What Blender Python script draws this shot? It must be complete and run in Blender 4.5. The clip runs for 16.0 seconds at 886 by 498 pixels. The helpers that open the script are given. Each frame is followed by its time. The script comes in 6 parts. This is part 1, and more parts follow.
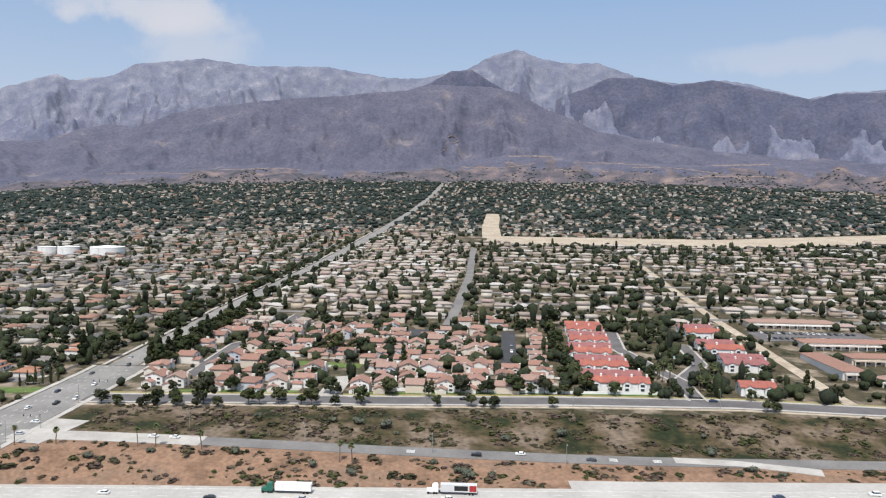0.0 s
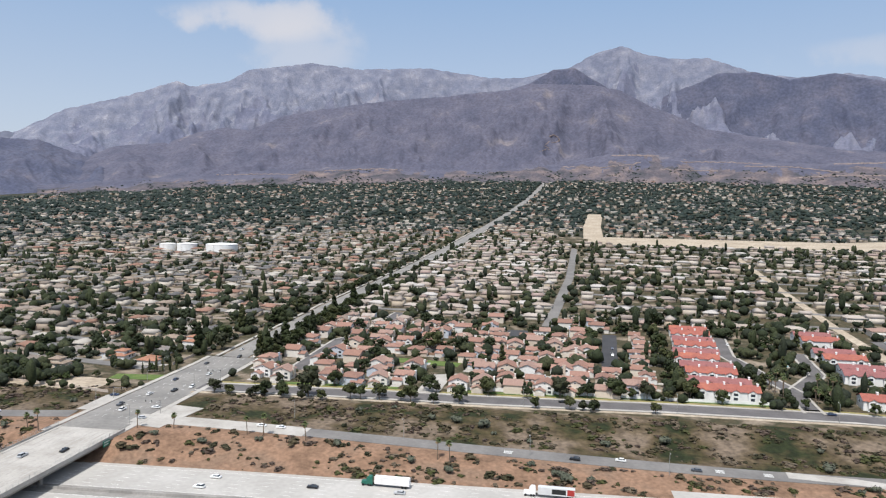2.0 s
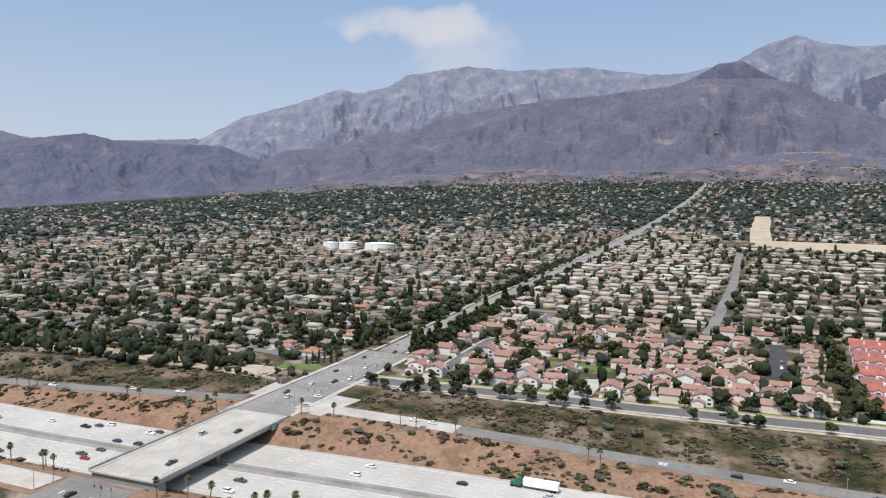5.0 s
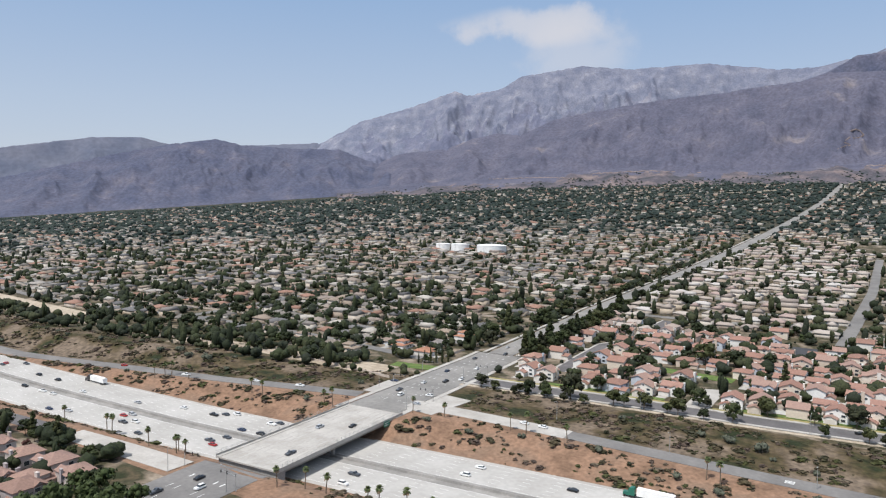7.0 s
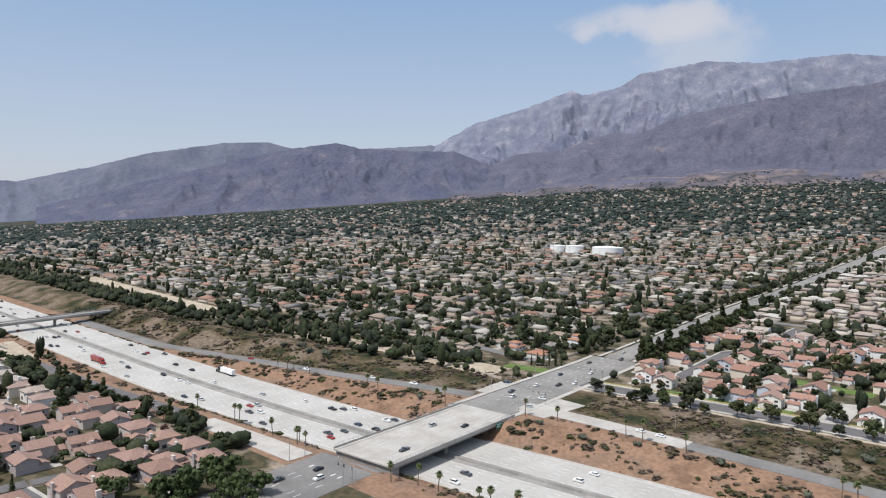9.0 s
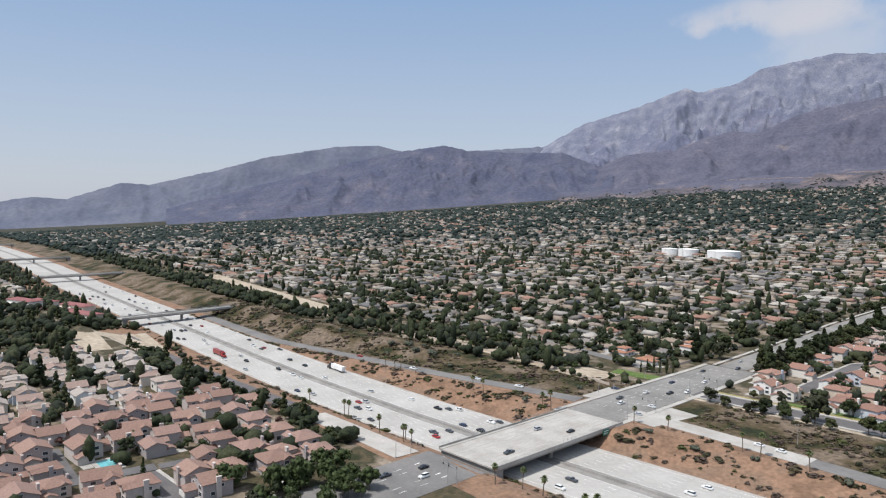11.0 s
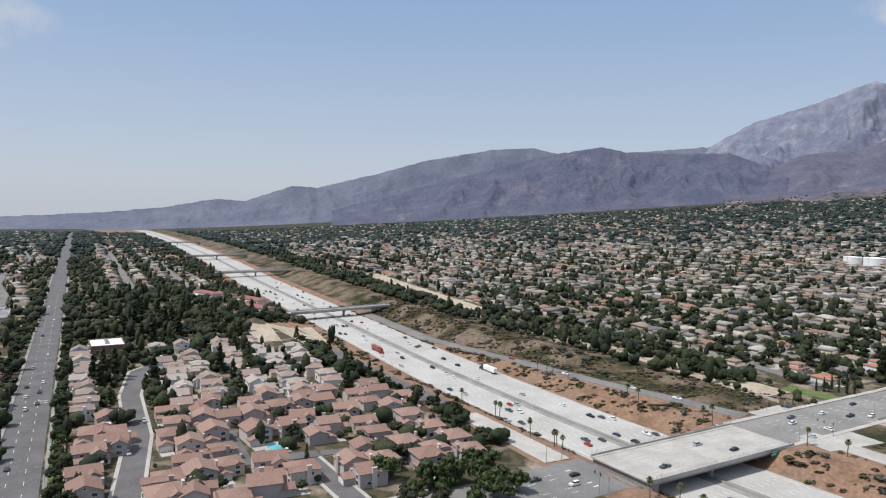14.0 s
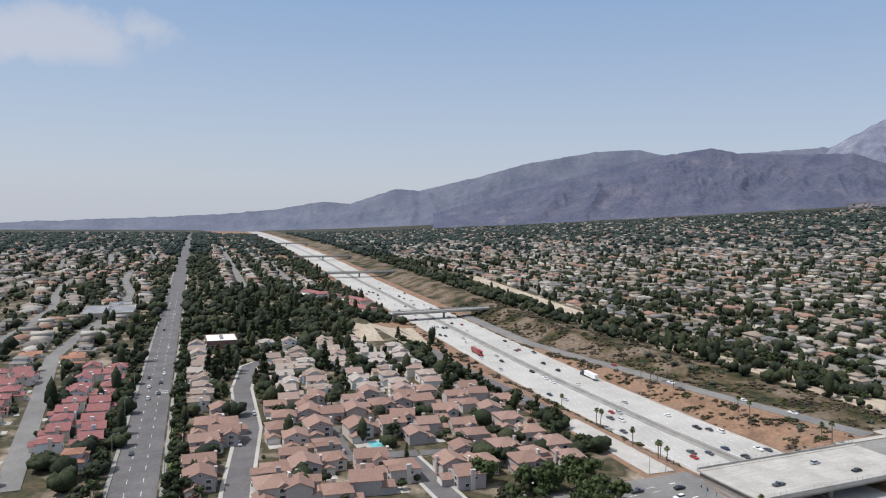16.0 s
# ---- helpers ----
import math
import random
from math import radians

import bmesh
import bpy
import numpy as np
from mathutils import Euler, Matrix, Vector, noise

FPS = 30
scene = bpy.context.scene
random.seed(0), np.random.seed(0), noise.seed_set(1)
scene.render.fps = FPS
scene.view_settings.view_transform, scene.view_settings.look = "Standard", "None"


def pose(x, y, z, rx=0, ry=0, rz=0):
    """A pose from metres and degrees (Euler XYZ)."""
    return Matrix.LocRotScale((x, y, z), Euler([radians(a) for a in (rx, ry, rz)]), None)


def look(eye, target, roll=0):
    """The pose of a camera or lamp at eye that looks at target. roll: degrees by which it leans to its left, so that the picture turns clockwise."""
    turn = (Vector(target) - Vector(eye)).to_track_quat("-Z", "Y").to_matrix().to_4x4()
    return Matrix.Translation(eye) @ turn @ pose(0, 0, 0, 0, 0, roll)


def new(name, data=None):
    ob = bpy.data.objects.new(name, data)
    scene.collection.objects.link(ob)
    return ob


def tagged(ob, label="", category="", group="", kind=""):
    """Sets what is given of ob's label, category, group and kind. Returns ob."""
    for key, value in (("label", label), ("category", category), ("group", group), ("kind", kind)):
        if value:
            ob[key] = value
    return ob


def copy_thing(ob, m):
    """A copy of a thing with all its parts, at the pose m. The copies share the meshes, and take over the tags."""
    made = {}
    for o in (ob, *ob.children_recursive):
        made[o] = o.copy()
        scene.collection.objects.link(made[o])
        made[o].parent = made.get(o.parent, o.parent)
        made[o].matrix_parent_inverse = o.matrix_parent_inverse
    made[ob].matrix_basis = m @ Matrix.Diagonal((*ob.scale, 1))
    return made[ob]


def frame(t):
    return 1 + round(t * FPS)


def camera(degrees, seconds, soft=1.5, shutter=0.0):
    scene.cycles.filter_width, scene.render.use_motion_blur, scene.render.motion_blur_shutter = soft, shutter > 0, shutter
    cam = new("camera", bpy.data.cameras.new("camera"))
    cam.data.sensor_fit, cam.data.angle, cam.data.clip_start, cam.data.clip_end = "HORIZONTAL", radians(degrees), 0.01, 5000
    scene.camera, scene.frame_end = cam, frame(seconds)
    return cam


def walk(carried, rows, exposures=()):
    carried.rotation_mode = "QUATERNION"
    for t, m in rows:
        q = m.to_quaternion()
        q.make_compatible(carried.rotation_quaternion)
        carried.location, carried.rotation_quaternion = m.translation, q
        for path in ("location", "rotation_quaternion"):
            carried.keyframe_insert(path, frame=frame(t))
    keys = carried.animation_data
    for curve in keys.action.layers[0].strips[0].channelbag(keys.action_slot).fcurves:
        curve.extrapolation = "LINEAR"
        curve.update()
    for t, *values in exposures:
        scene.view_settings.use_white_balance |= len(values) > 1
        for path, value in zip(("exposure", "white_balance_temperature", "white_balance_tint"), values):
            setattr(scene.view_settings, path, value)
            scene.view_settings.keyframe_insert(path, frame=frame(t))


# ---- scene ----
cam = camera(63.0, 16.0, 1.2)
EYE, NORTH = 110.0, 4.7
# seconds, turn to the left, tilt up, lean to the left; the drone hovers and turns on the spot
ROWS = [
    (0.0, -0.00, -3.64, 0.76),
    (0.5, 1.98, -3.68, 0.74),
    (1.0, 3.95, -3.69, 0.76),
    (1.5, 5.92, -3.72, 0.78),
    (2.0, 7.89, -3.75, 0.87),
    (2.5, 9.87, -3.77, 0.92),
    (3.0, 11.84, -3.82, 0.95),
    (3.5, 13.83, -3.87, 1.01),
    (4.0, 15.84, -3.87, 0.95),
    (6.5, 26.45, -3.83, 0.91),
    (7.0, 28.79, -3.83, 0.89),
    (7.5, 31.11, -3.83, 0.87),
    (8.0, 33.37, -3.83, 0.79),
    (8.5, 35.59, -3.85, 0.79),
    (9.0, 37.78, -3.85, 0.74),
    (11.5, 48.29, -3.80, 0.71),
    (12.0, 50.36, -3.79, 0.75),
    (12.5, 52.37, -3.79, 0.78),
    (13.0, 54.39, -3.81, 0.88),
    (13.5, 56.38, -3.81, 0.90),
    (14.0, 58.38, -3.76, 0.86),
    (14.5, 60.38, -3.75, 0.86),
    (15.0, 62.36, -3.73, 0.95),
    (15.5, 64.35, -3.68, 0.92),
    (16.0, 66.35, -3.65, 0.92),
]
walk(cam, [(t, pose(0, 0, EYE, 90 + tilt, 0, NORTH + turn) @ pose(0, 0, 0, 0, 0, lean)) for t, turn, tilt, lean in ROWS],
     [(0.0, -0.08, 6250, 11), (7.0, -0.15, 6200, 11), (16.0, -0.25, 6150, 11)])

# ---- sky and sun ----
SUN_FROM = Vector((-0.10, -0.55, 1.0)).normalized()
world = bpy.data.worlds.new("sky")
scene.world = world
world.use_nodes = True
wn, wl = world.node_tree.nodes, world.node_tree.links
wn.clear()
sky = wn.new("ShaderNodeTexSky")
sky.sky_type, sky.sun_disc = "NISHITA", False
sky.sun_elevation = math.asin(SUN_FROM.z)
sky.sun_rotation = math.atan2(SUN_FROM.x, SUN_FROM.y)
sky.altitude, sky.air_density, sky.dust_density, sky.ozone_density = 400, 1.0, 0.9, 1.6
bg = wn.new("ShaderNodeBackground")
wout = wn.new("ShaderNodeOutputWorld")
wl.new(bg.outputs[0], wout.inputs["Surface"])
way = wn.new("ShaderNodeTexCoord")
# summer haze: the sky pales towards the horizon
split = wn.new("ShaderNodeSeparateXYZ")
wl.new(way.outputs["Generated"], split.inputs[0])
haze = wn.new("ShaderNodeValToRGB")
for el, (q, c) in zip((haze.color_ramp.elements[0], haze.color_ramp.elements[1], haze.color_ramp.elements.new(0.12), haze.color_ramp.elements.new(0.3)),
                      ((0.0, (0.66, 0.69, 0.755)), (1.0, (0.15, 0.27, 0.50)), (0.12, (0.55, 0.635, 0.76)), (0.3, (0.33, 0.50, 0.745)))):
    el.position, el.color = q, (*c, 1)
wl.new(split.outputs["Z"], haze.inputs["Fac"])
lift = wn.new("ShaderNodeVectorMath")
lift.operation = "SCALE"
lift.inputs["Scale"].default_value = 0.13
wl.new(sky.outputs[0], lift.inputs[0])
air = wn.new("ShaderNodeMix")
air.data_type = "RGBA"
air.inputs["Factor"].default_value = 0.8
wl.new(lift.outputs[0], air.inputs["A"])
wl.new(haze.outputs["Color"], air.inputs["B"])


def cloud(colour, to, wide, high, thick, scale):
    """A thin cloud round one direction of the sky, torn by noise."""
    c = Vector(to).normalized()
    right = c.cross(Vector((0, 0, 1))).normalized()
    up = right.cross(c)
    n1 = wn.new("ShaderNodeTexNoise")
    n1.inputs["Scale"].default_value, n1.inputs["Detail"].default_value, n1.inputs["Roughness"].default_value = scale, 7, 0.6
    wl.new(way.outputs["Generated"], n1.inputs["Vector"])
    terms = []
    for axis, size in ((right, wide), (up, high)):
        dot = wn.new("ShaderNodeVectorMath")
        dot.operation = "DOT_PRODUCT"
        dot.inputs[1].default_value = tuple(axis / size)
        wl.new(way.outputs["Generated"], dot.inputs[0])
        off = wn.new("ShaderNodeMath")
        off.operation = "MULTIPLY_ADD"
        off.inputs[1].default_value, off.inputs[2].default_value = 2.6, -1.3
        wl.new(n1.outputs["Fac"], off.inputs[0])
        add = wn.new("ShaderNodeMath")
        wl.new(dot.outputs["Value"], add.inputs[0])
        wl.new(off.outputs[0], add.inputs[1])
        sq = wn.new("ShaderNodeMath")
        sq.operation = "MULTIPLY"
        wl.new(add.outputs[0], sq.inputs[0])
        wl.new(add.outputs[0], sq.inputs[1])
        terms.append(sq)
    rad = wn.new("ShaderNodeMath")
    wl.new(terms[0].outputs[0], rad.inputs[0])
    wl.new(terms[1].outputs[0], rad.inputs[1])
    fade = wn.new("ShaderNodeMapRange")
    fade.interpolation_type = "SMOOTHERSTEP"
    for k, v in zip(("From Min", "From Max", "To Min", "To Max"), (1.6, 0.0, 0.0, thick)):
        fade.inputs[k].default_value = v
    wl.new(rad.outputs[0], fade.inputs["Value"])
    ahead = wn.new("ShaderNodeVectorMath")
    ahead.operation = "DOT_PRODUCT"
    ahead.inputs[1].default_value = tuple(c)
    wl.new(way.outputs["Generated"], ahead.inputs[0])
    front_ = wn.new("ShaderNodeMath")
    front_.operation = "GREATER_THAN"
    front_.inputs[1].default_value = 0.5
    wl.new(ahead.outputs["Value"], front_.inputs[0])
    fac = wn.new("ShaderNodeMath")
    fac.operation = "MULTIPLY"
    wl.new(fade.outputs[0], fac.inputs[0])
    wl.new(front_.outputs[0], fac.inputs[1])
    mix = wn.new("ShaderNodeMix")
    mix.data_type = "RGBA"
    mix.inputs["B"].default_value = (0.80, 0.77, 0.77, 1)
    wl.new(fac.outputs[0], mix.inputs["Factor"])
    wl.new(colour, mix.inputs["A"])
    return mix.outputs["Result"]


tone = air.outputs["Result"]
tone = cloud(tone, (-0.444, 0.867, 0.227), 0.1, 0.024, 0.68, 10)
tone = cloud(tone, (-0.395, 0.898, 0.196), 0.065, 0.05, 0.42, 7)
tone = cloud(tone, (-0.967, -0.171, 0.190), 0.13, 0.035, 0.55, 7)
tone = cloud(tone, (0.373, 0.910, 0.184), 0.16, 0.02, 0.3, 9)
wl.new(tone, bg.inputs["Color"])
sun = new("sun", bpy.data.lights.new("sun", "SUN"))
sun.data.energy, sun.data.angle, sun.data.color = 5.0, radians(0.53), (1.0, 0.95, 0.87)
sun.matrix_basis = look(SUN_FROM * 1000, (0, 0, 0))
scene.view_settings.exposure = 0.0


# ---- the lie of the land: a plain that rises to the north as a fan, with the freeway cut into it ----
def smooth(a, b, v):
    k = np.clip((v - a) / (b - a), 0, 1)
    return k * k * (3 - 2 * k)


def fan(x, y):
    """Height of the open plain."""
    n = np.clip(np.asarray(y, float) - 430, 0, 3100)
    z = 0.028 * n + 1.65e-5 * n * n
    r = np.maximum(-np.asarray(x, float) - 1300, 0)
    return z - 70 * (r / 3200) ** 1.3


def mid(x):
    """The freeway's middle line."""
    return np.interp(x, (-3800, -1700, -1060, -700, -450, -400, -314, -266, -205, -140, -82, 0, 167, 330), (300, 250, 229, 228, 227.5, 229, 233, 237, 242.5, 249, 254, 262, 279, 296))


FLOOR = -7.0


def ramp_north(x):
    """Middle of the ramp on the freeway's north side."""
    x = np.asarray(x, float)
    line_ = np.interp(x, (-561, -528, -433, -352, -287, -255, -190, -133, -62, 12, 68, 330), (262, 266, 280, 290, 304, 312, 314.6, 316.6, 320, 324.6, 328, 346))
    return np.maximum(line_, mid(x) + 36)


def ramp_south(x):
    """Middle of the ramp on the south side."""
    x = np.asarray(x, float)
    return np.minimum(182 + 0.03 * (x + 250), mid(x) - 36)


def beside(x):
    return np.abs(np.asarray(x, float) + 236)


def cut(x, y):
    """Height of the land against the plain, in the freeway's cutting and on its ramps."""
    y, m, b = np.asarray(y, float), mid(x), beside(x)
    d = y - m
    shelf_n, shelf_s = -6.0 * smooth(26, 330, b), -6.0 * smooth(26, 300, b)
    start_n = np.minimum(ramp_north(x) - 9, m + 43 + 90 * smooth(22, 110, b)) - m
    edge_n = 29 + 9 * smooth(0, 90, np.asarray(x, float))
    start_n = np.maximum(start_n, edge_n + 5)
    end_n = np.maximum(ramp_north(x) + 8 - m, start_n + 6)
    west = smooth(300, 430, -np.asarray(x, float)) * smooth(1500, 900, -np.asarray(x, float))
    north = FLOOR + (shelf_n - FLOOR) * smooth(edge_n, start_n, d) - shelf_n * smooth(end_n, end_n + 42 - 14 * west, d)
    north = north + 3.0 * west * (smooth(end_n + 4, end_n + 30, d) - smooth(end_n + 36, end_n + 80, d))
    start_s = np.maximum(np.minimum(m - ramp_south(x) - 9, 52 + 60 * smooth(22, 90, b)), 33)
    end_s = np.maximum(m - ramp_south(x) + 8, start_s + 5)
    south = FLOOR + (shelf_s - FLOOR) * smooth(29, start_s, -d) - shelf_s * smooth(end_s, end_s + 16, -d)
    return np.where(d > 0, north, south)


def land(x, y):
    return fan(x, y) + cut(x, y)


def at(x, y, up=0.0):
    return Vector((x, y, float(land(x, y)) + up))


# ---- materials ----
def material(name, colours, scale=1.0, rough=0.85, bump=0.0, bump_scale=None, vary=None, spread=(0.35, 0.65), fine=0.25, metal=0.0):
    """A matt surface: two or more colours mottled by noise at scale (per metre) and at a finer grain; vary: 'object' or
    'island' lays the colours out thing by thing instead."""
    m = bpy.data.materials.new(name)
    m.use_nodes = True
    n, l = m.node_tree.nodes, m.node_tree.links
    p = n["Principled BSDF"]
    p.inputs["Roughness"].default_value, p.inputs["Metallic"].default_value = rough, metal
    p.inputs["Specular IOR Level"].default_value = 0.25
    pos = n.new("ShaderNodeNewGeometry")
    big = n.new("ShaderNodeTexNoise")
    big.inputs["Scale"].default_value, big.inputs["Detail"].default_value = scale, 5
    l.new(pos.outputs["Position"], big.inputs["Vector"])
    ramp = n.new("ShaderNodeValToRGB")
    e = ramp.color_ramp.elements
    lo, hi = (0.0, 1.0) if vary else spread
    for i, c in enumerate(colours):
        q = lo + (hi - lo) * i / max(len(colours) - 1, 1)
        el = e[i] if i < 2 else e.new(q)
        el.position, el.color = q, (*c, 1)
    if vary:
        ramp.color_ramp.interpolation = "CONSTANT" if len(colours) > 3 else "LINEAR"
        if len(colours) > 3:
            for i, el in enumerate(sorted(e, key=lambda k: k.position)):
                el.position = i / len(colours)
        src = n.new("ShaderNodeObjectInfo") if vary == "object" else pos
        l.new(src.outputs["Random" if vary == "object" else "Random Per Island"], ramp.inputs["Fac"])
    else:
        l.new(big.outputs["Fac"], ramp.inputs["Fac"])
    small = n.new("ShaderNodeTexNoise")
    small.inputs["Scale"].default_value, small.inputs["Detail"].default_value = scale * 9 if not vary else 1.3, 4
    l.new(pos.outputs["Position"], small.inputs["Vector"])
    grain = n.new("ShaderNodeMapRange")
    for k, v in zip(("From Min", "From Max", "To Min", "To Max"), (0.3, 0.7, 1 - fine, 1 + fine)):
        grain.inputs[k].default_value = v
    l.new(small.outputs["Fac"], grain.inputs["Value"])
    mul = n.new("ShaderNodeVectorMath")
    mul.operation = "SCALE"
    l.new(ramp.outputs["Color"], mul.inputs[0])
    l.new(grain.outputs["Result"], mul.inputs["Scale"])
    l.new(mul.outputs[0], p.inputs["Base Color"])
    if bump:
        rel = n.new("ShaderNodeTexNoise")
        rel.inputs["Scale"].default_value, rel.inputs["Detail"].default_value = bump_scale or scale * 6, 6
        l.new(pos.outputs["Position"], rel.inputs["Vector"])
        bm_ = n.new("ShaderNodeBump")
        bm_.inputs["Strength"].default_value, bm_.inputs["Distance"].default_value = 1.0, bump
        l.new(rel.outputs["Fac"], bm_.inputs["Height"])
        l.new(bm_.outputs[0], p.inputs["Normal"])
    return m


def glassy(name, colour, rough=0.12):
    m = material(name, [colour, tuple(c * 1.4 for c in colour)], 0.4, rough)
    m.node_tree.nodes["Principled BSDF"].inputs["Specular IOR Level"].default_value = 0.6
    return m


YARD = material("yard_ground", [(0.024, 0.0288, 0.0112), (0.088, 0.068, 0.04), (0.044, 0.0424, 0.0216), (0.16, 0.128, 0.092), (0.264, 0.216, 0.164)], 0.06, 0.95, 0.05, 1.0, spread=(0.3, 0.68))
DIRT = material("bare_red_earth", [(0.165, 0.102, 0.066), (0.24, 0.147, 0.096), (0.198, 0.131, 0.09)], 0.06, 0.95, 0.25, 0.5)
SCRUB = material("dry_scrub_slope", [(0.0192, 0.0248, 0.0088), (0.0528, 0.0432, 0.0192), (0.084, 0.0624, 0.0352), (0.12, 0.0904, 0.06), (0.152, 0.116, 0.084)], 0.04, 0.95, 0.4, 0.6, spread=(0.38, 0.60), fine=0.4)
SAND = material("pale_sand", [(0.34, 0.28, 0.21), (0.42, 0.355, 0.275)], 0.03, 0.95, 0.1, 0.6)
TRACK = material("graded_hillside_earth", [(0.17, 0.135, 0.125), (0.25, 0.2, 0.18)], 0.03, 0.95, 0.1, 0.6)
TAUPE = material("taupe_stucco", [(0.4, 0.34, 0.31), (0.47, 0.41, 0.38), (0.36, 0.32, 0.31), (0.52, 0.46, 0.42)], 1, 0.9, vary="object", fine=0.08)
GRASS = material("watered_lawn", [(0.07, 0.12, 0.03), (0.13, 0.17, 0.05)], 0.2, 0.95, 0.05, 3)
DRYGRASS = material("dry_lawn", [(0.22, 0.20, 0.07), (0.30, 0.25, 0.12)], 0.15, 0.95, 0.05, 3)
CONCRETE = material("pale_concrete", [(0.341, 0.319, 0.288), (0.44, 0.416, 0.383)], 0.09, 0.85, 0.01, 2, fine=0.08)
LANES = material("worn_pale_concrete_lanes", [(0.367, 0.35, 0.324), (0.438, 0.42, 0.394)], 0.05, 0.85, 0.005, 2, fine=0.07)
OLDCONCRETE = material("grey_concrete", [(0.22, 0.21, 0.195), (0.3, 0.285, 0.265)], 0.12, 0.9, 0.02, 2, fine=0.12)
ASPHALT = material("worn_asphalt", [(0.105, 0.098, 0.098), (0.142, 0.134, 0.133)], 0.08, 0.9, 0.01, 3, fine=0.12)
PALEASPHALT = material("sun_bleached_asphalt", [(0.15, 0.143, 0.137), (0.2, 0.19, 0.18)], 0.06, 0.9, 0.01, 3, fine=0.1)
AVENUE = material("grey_worn_avenue_paving", [(0.185, 0.177, 0.166), (0.25, 0.238, 0.222)], 0.05, 0.9, 0.01, 3, fine=0.12)
NEWASPHALT = material("fresh_dark_asphalt", [(0.045, 0.046, 0.05), (0.06, 0.06, 0.064)], 0.08, 0.85, 0.01, 3, fine=0.1)
PAINT = material("white_road_paint", [(0.62, 0.62, 0.6), (0.75, 0.75, 0.72)], 0.5, 0.7)
STUCCO = material("painted_stucco", [(0.627, 0.541, 0.446), (0.684, 0.646, 0.589), (0.741, 0.722, 0.694), (0.57, 0.475, 0.389), (0.665, 0.608, 0.551), (0.494, 0.522, 0.57), (0.703, 0.617, 0.522), (0.731, 0.712, 0.674)], 1, 0.9, vary="object", fine=0.08)
ROOFPINK = material("pinkish_brown_roof_tiles", [(0.264, 0.151, 0.115), (0.304, 0.182, 0.143), (0.233, 0.135, 0.104), (0.282, 0.163, 0.127), (0.29, 0.191, 0.155)], 1, 0.85, 0.05, 2.2, vary="object", fine=0.16)
ROOFCLAY = material("clay_brown_roof_tiles", [(0.251, 0.158, 0.125), (0.279, 0.18, 0.142), (0.228, 0.144, 0.114), (0.265, 0.173, 0.141)], 1, 0.85, 0.05, 2.2, vary="object", fine=0.16)
ROOFTAN = material("tan_roof_tiles", [(0.271, 0.211, 0.175), (0.323, 0.261, 0.224), (0.244, 0.189, 0.156), (0.288, 0.207, 0.175), (0.349, 0.302, 0.268)], 1, 0.85, 0.05, 2.2, vary="object", fine=0.16)
ROOFRED = material("coral_red_roof_tiles", [(0.318, 0.107, 0.0791), (0.283, 0.1, 0.0791), (0.353, 0.126, 0.0856)], 0.08, 0.85, 0.05, 2.2, fine=0.14)
ROOFROSE = material("rose_red_roof_tiles", [(0.263, 0.11, 0.105), (0.226, 0.0998, 0.0966)], 0.1, 0.85, 0.05, 2.2, fine=0.14)
ROOFMIX = material("mixed_roof_shingles", [(0.185, 0.158, 0.136), (0.255, 0.202, 0.158), (0.132, 0.128, 0.123), (0.299, 0.246, 0.202), (0.264, 0.136, 0.0924), (0.211, 0.189, 0.176), (0.317, 0.163, 0.106), (0.238, 0.185, 0.15)], 1, 0.9, 0.04, 3, vary="object", fine=0.18)
ROOFFAR = material("roofs_of_all_ages", [(0.16, 0.145, 0.13), (0.25, 0.2, 0.16), (0.11, 0.106, 0.105), (0.38, 0.35, 0.31), (0.23, 0.135, 0.1), (0.2, 0.18, 0.165), (0.27, 0.16, 0.12), (0.24, 0.2, 0.17), (0.3, 0.275, 0.25), (0.14, 0.135, 0.135)], 1, 0.9, 0, vary="island", fine=0.15)
ROOFPALE = material("pale_tan_roofs", [(0.335, 0.284, 0.245), (0.392, 0.344, 0.304), (0.277, 0.232, 0.203), (0.425, 0.396, 0.371), (0.327, 0.249, 0.222)], 1, 0.9, 0, vary="island", fine=0.15)
WALLFAR = material("house_walls_of_all_paints", [(0.493, 0.408, 0.315), (0.595, 0.535, 0.459), (0.357, 0.289, 0.23), (0.544, 0.468, 0.391)], 1, 0.9, vary="island", fine=0.08)
ROOFGREY = material("flat_grey_roofing", [(0.19, 0.19, 0.20), (0.26, 0.26, 0.27)], 0.1, 0.9, fine=0.15)
WHITE = material("white_paint", [(0.74, 0.73, 0.70), (0.82, 0.81, 0.79)], 0.3, 0.6, fine=0.05)
GLASS = glassy("dark_window_glass", (0.035, 0.042, 0.05))
TRIM = material("white_trim_paint", [(0.68, 0.67, 0.64), (0.75, 0.74, 0.72)], 1, 0.6, fine=0.05)
DOORPAINT = material("pale_garage_door_paint", [(0.58, 0.54, 0.48), (0.68, 0.65, 0.61), (0.5, 0.44, 0.38)], 1, 0.6, vary="object", fine=0.05)
FENCE = material("weathered_fence_boards", [(0.24, 0.15, 0.10), (0.32, 0.21, 0.15)], 0.5, 0.9, fine=0.2)
BLOCK = material("slump_block_wall", [(0.42, 0.35, 0.29), (0.50, 0.43, 0.37)], 0.3, 0.9, fine=0.12)
BARK = material("bark", [(0.13, 0.095, 0.065), (0.20, 0.155, 0.115)], 1.5, 0.95, 0.05, 8)
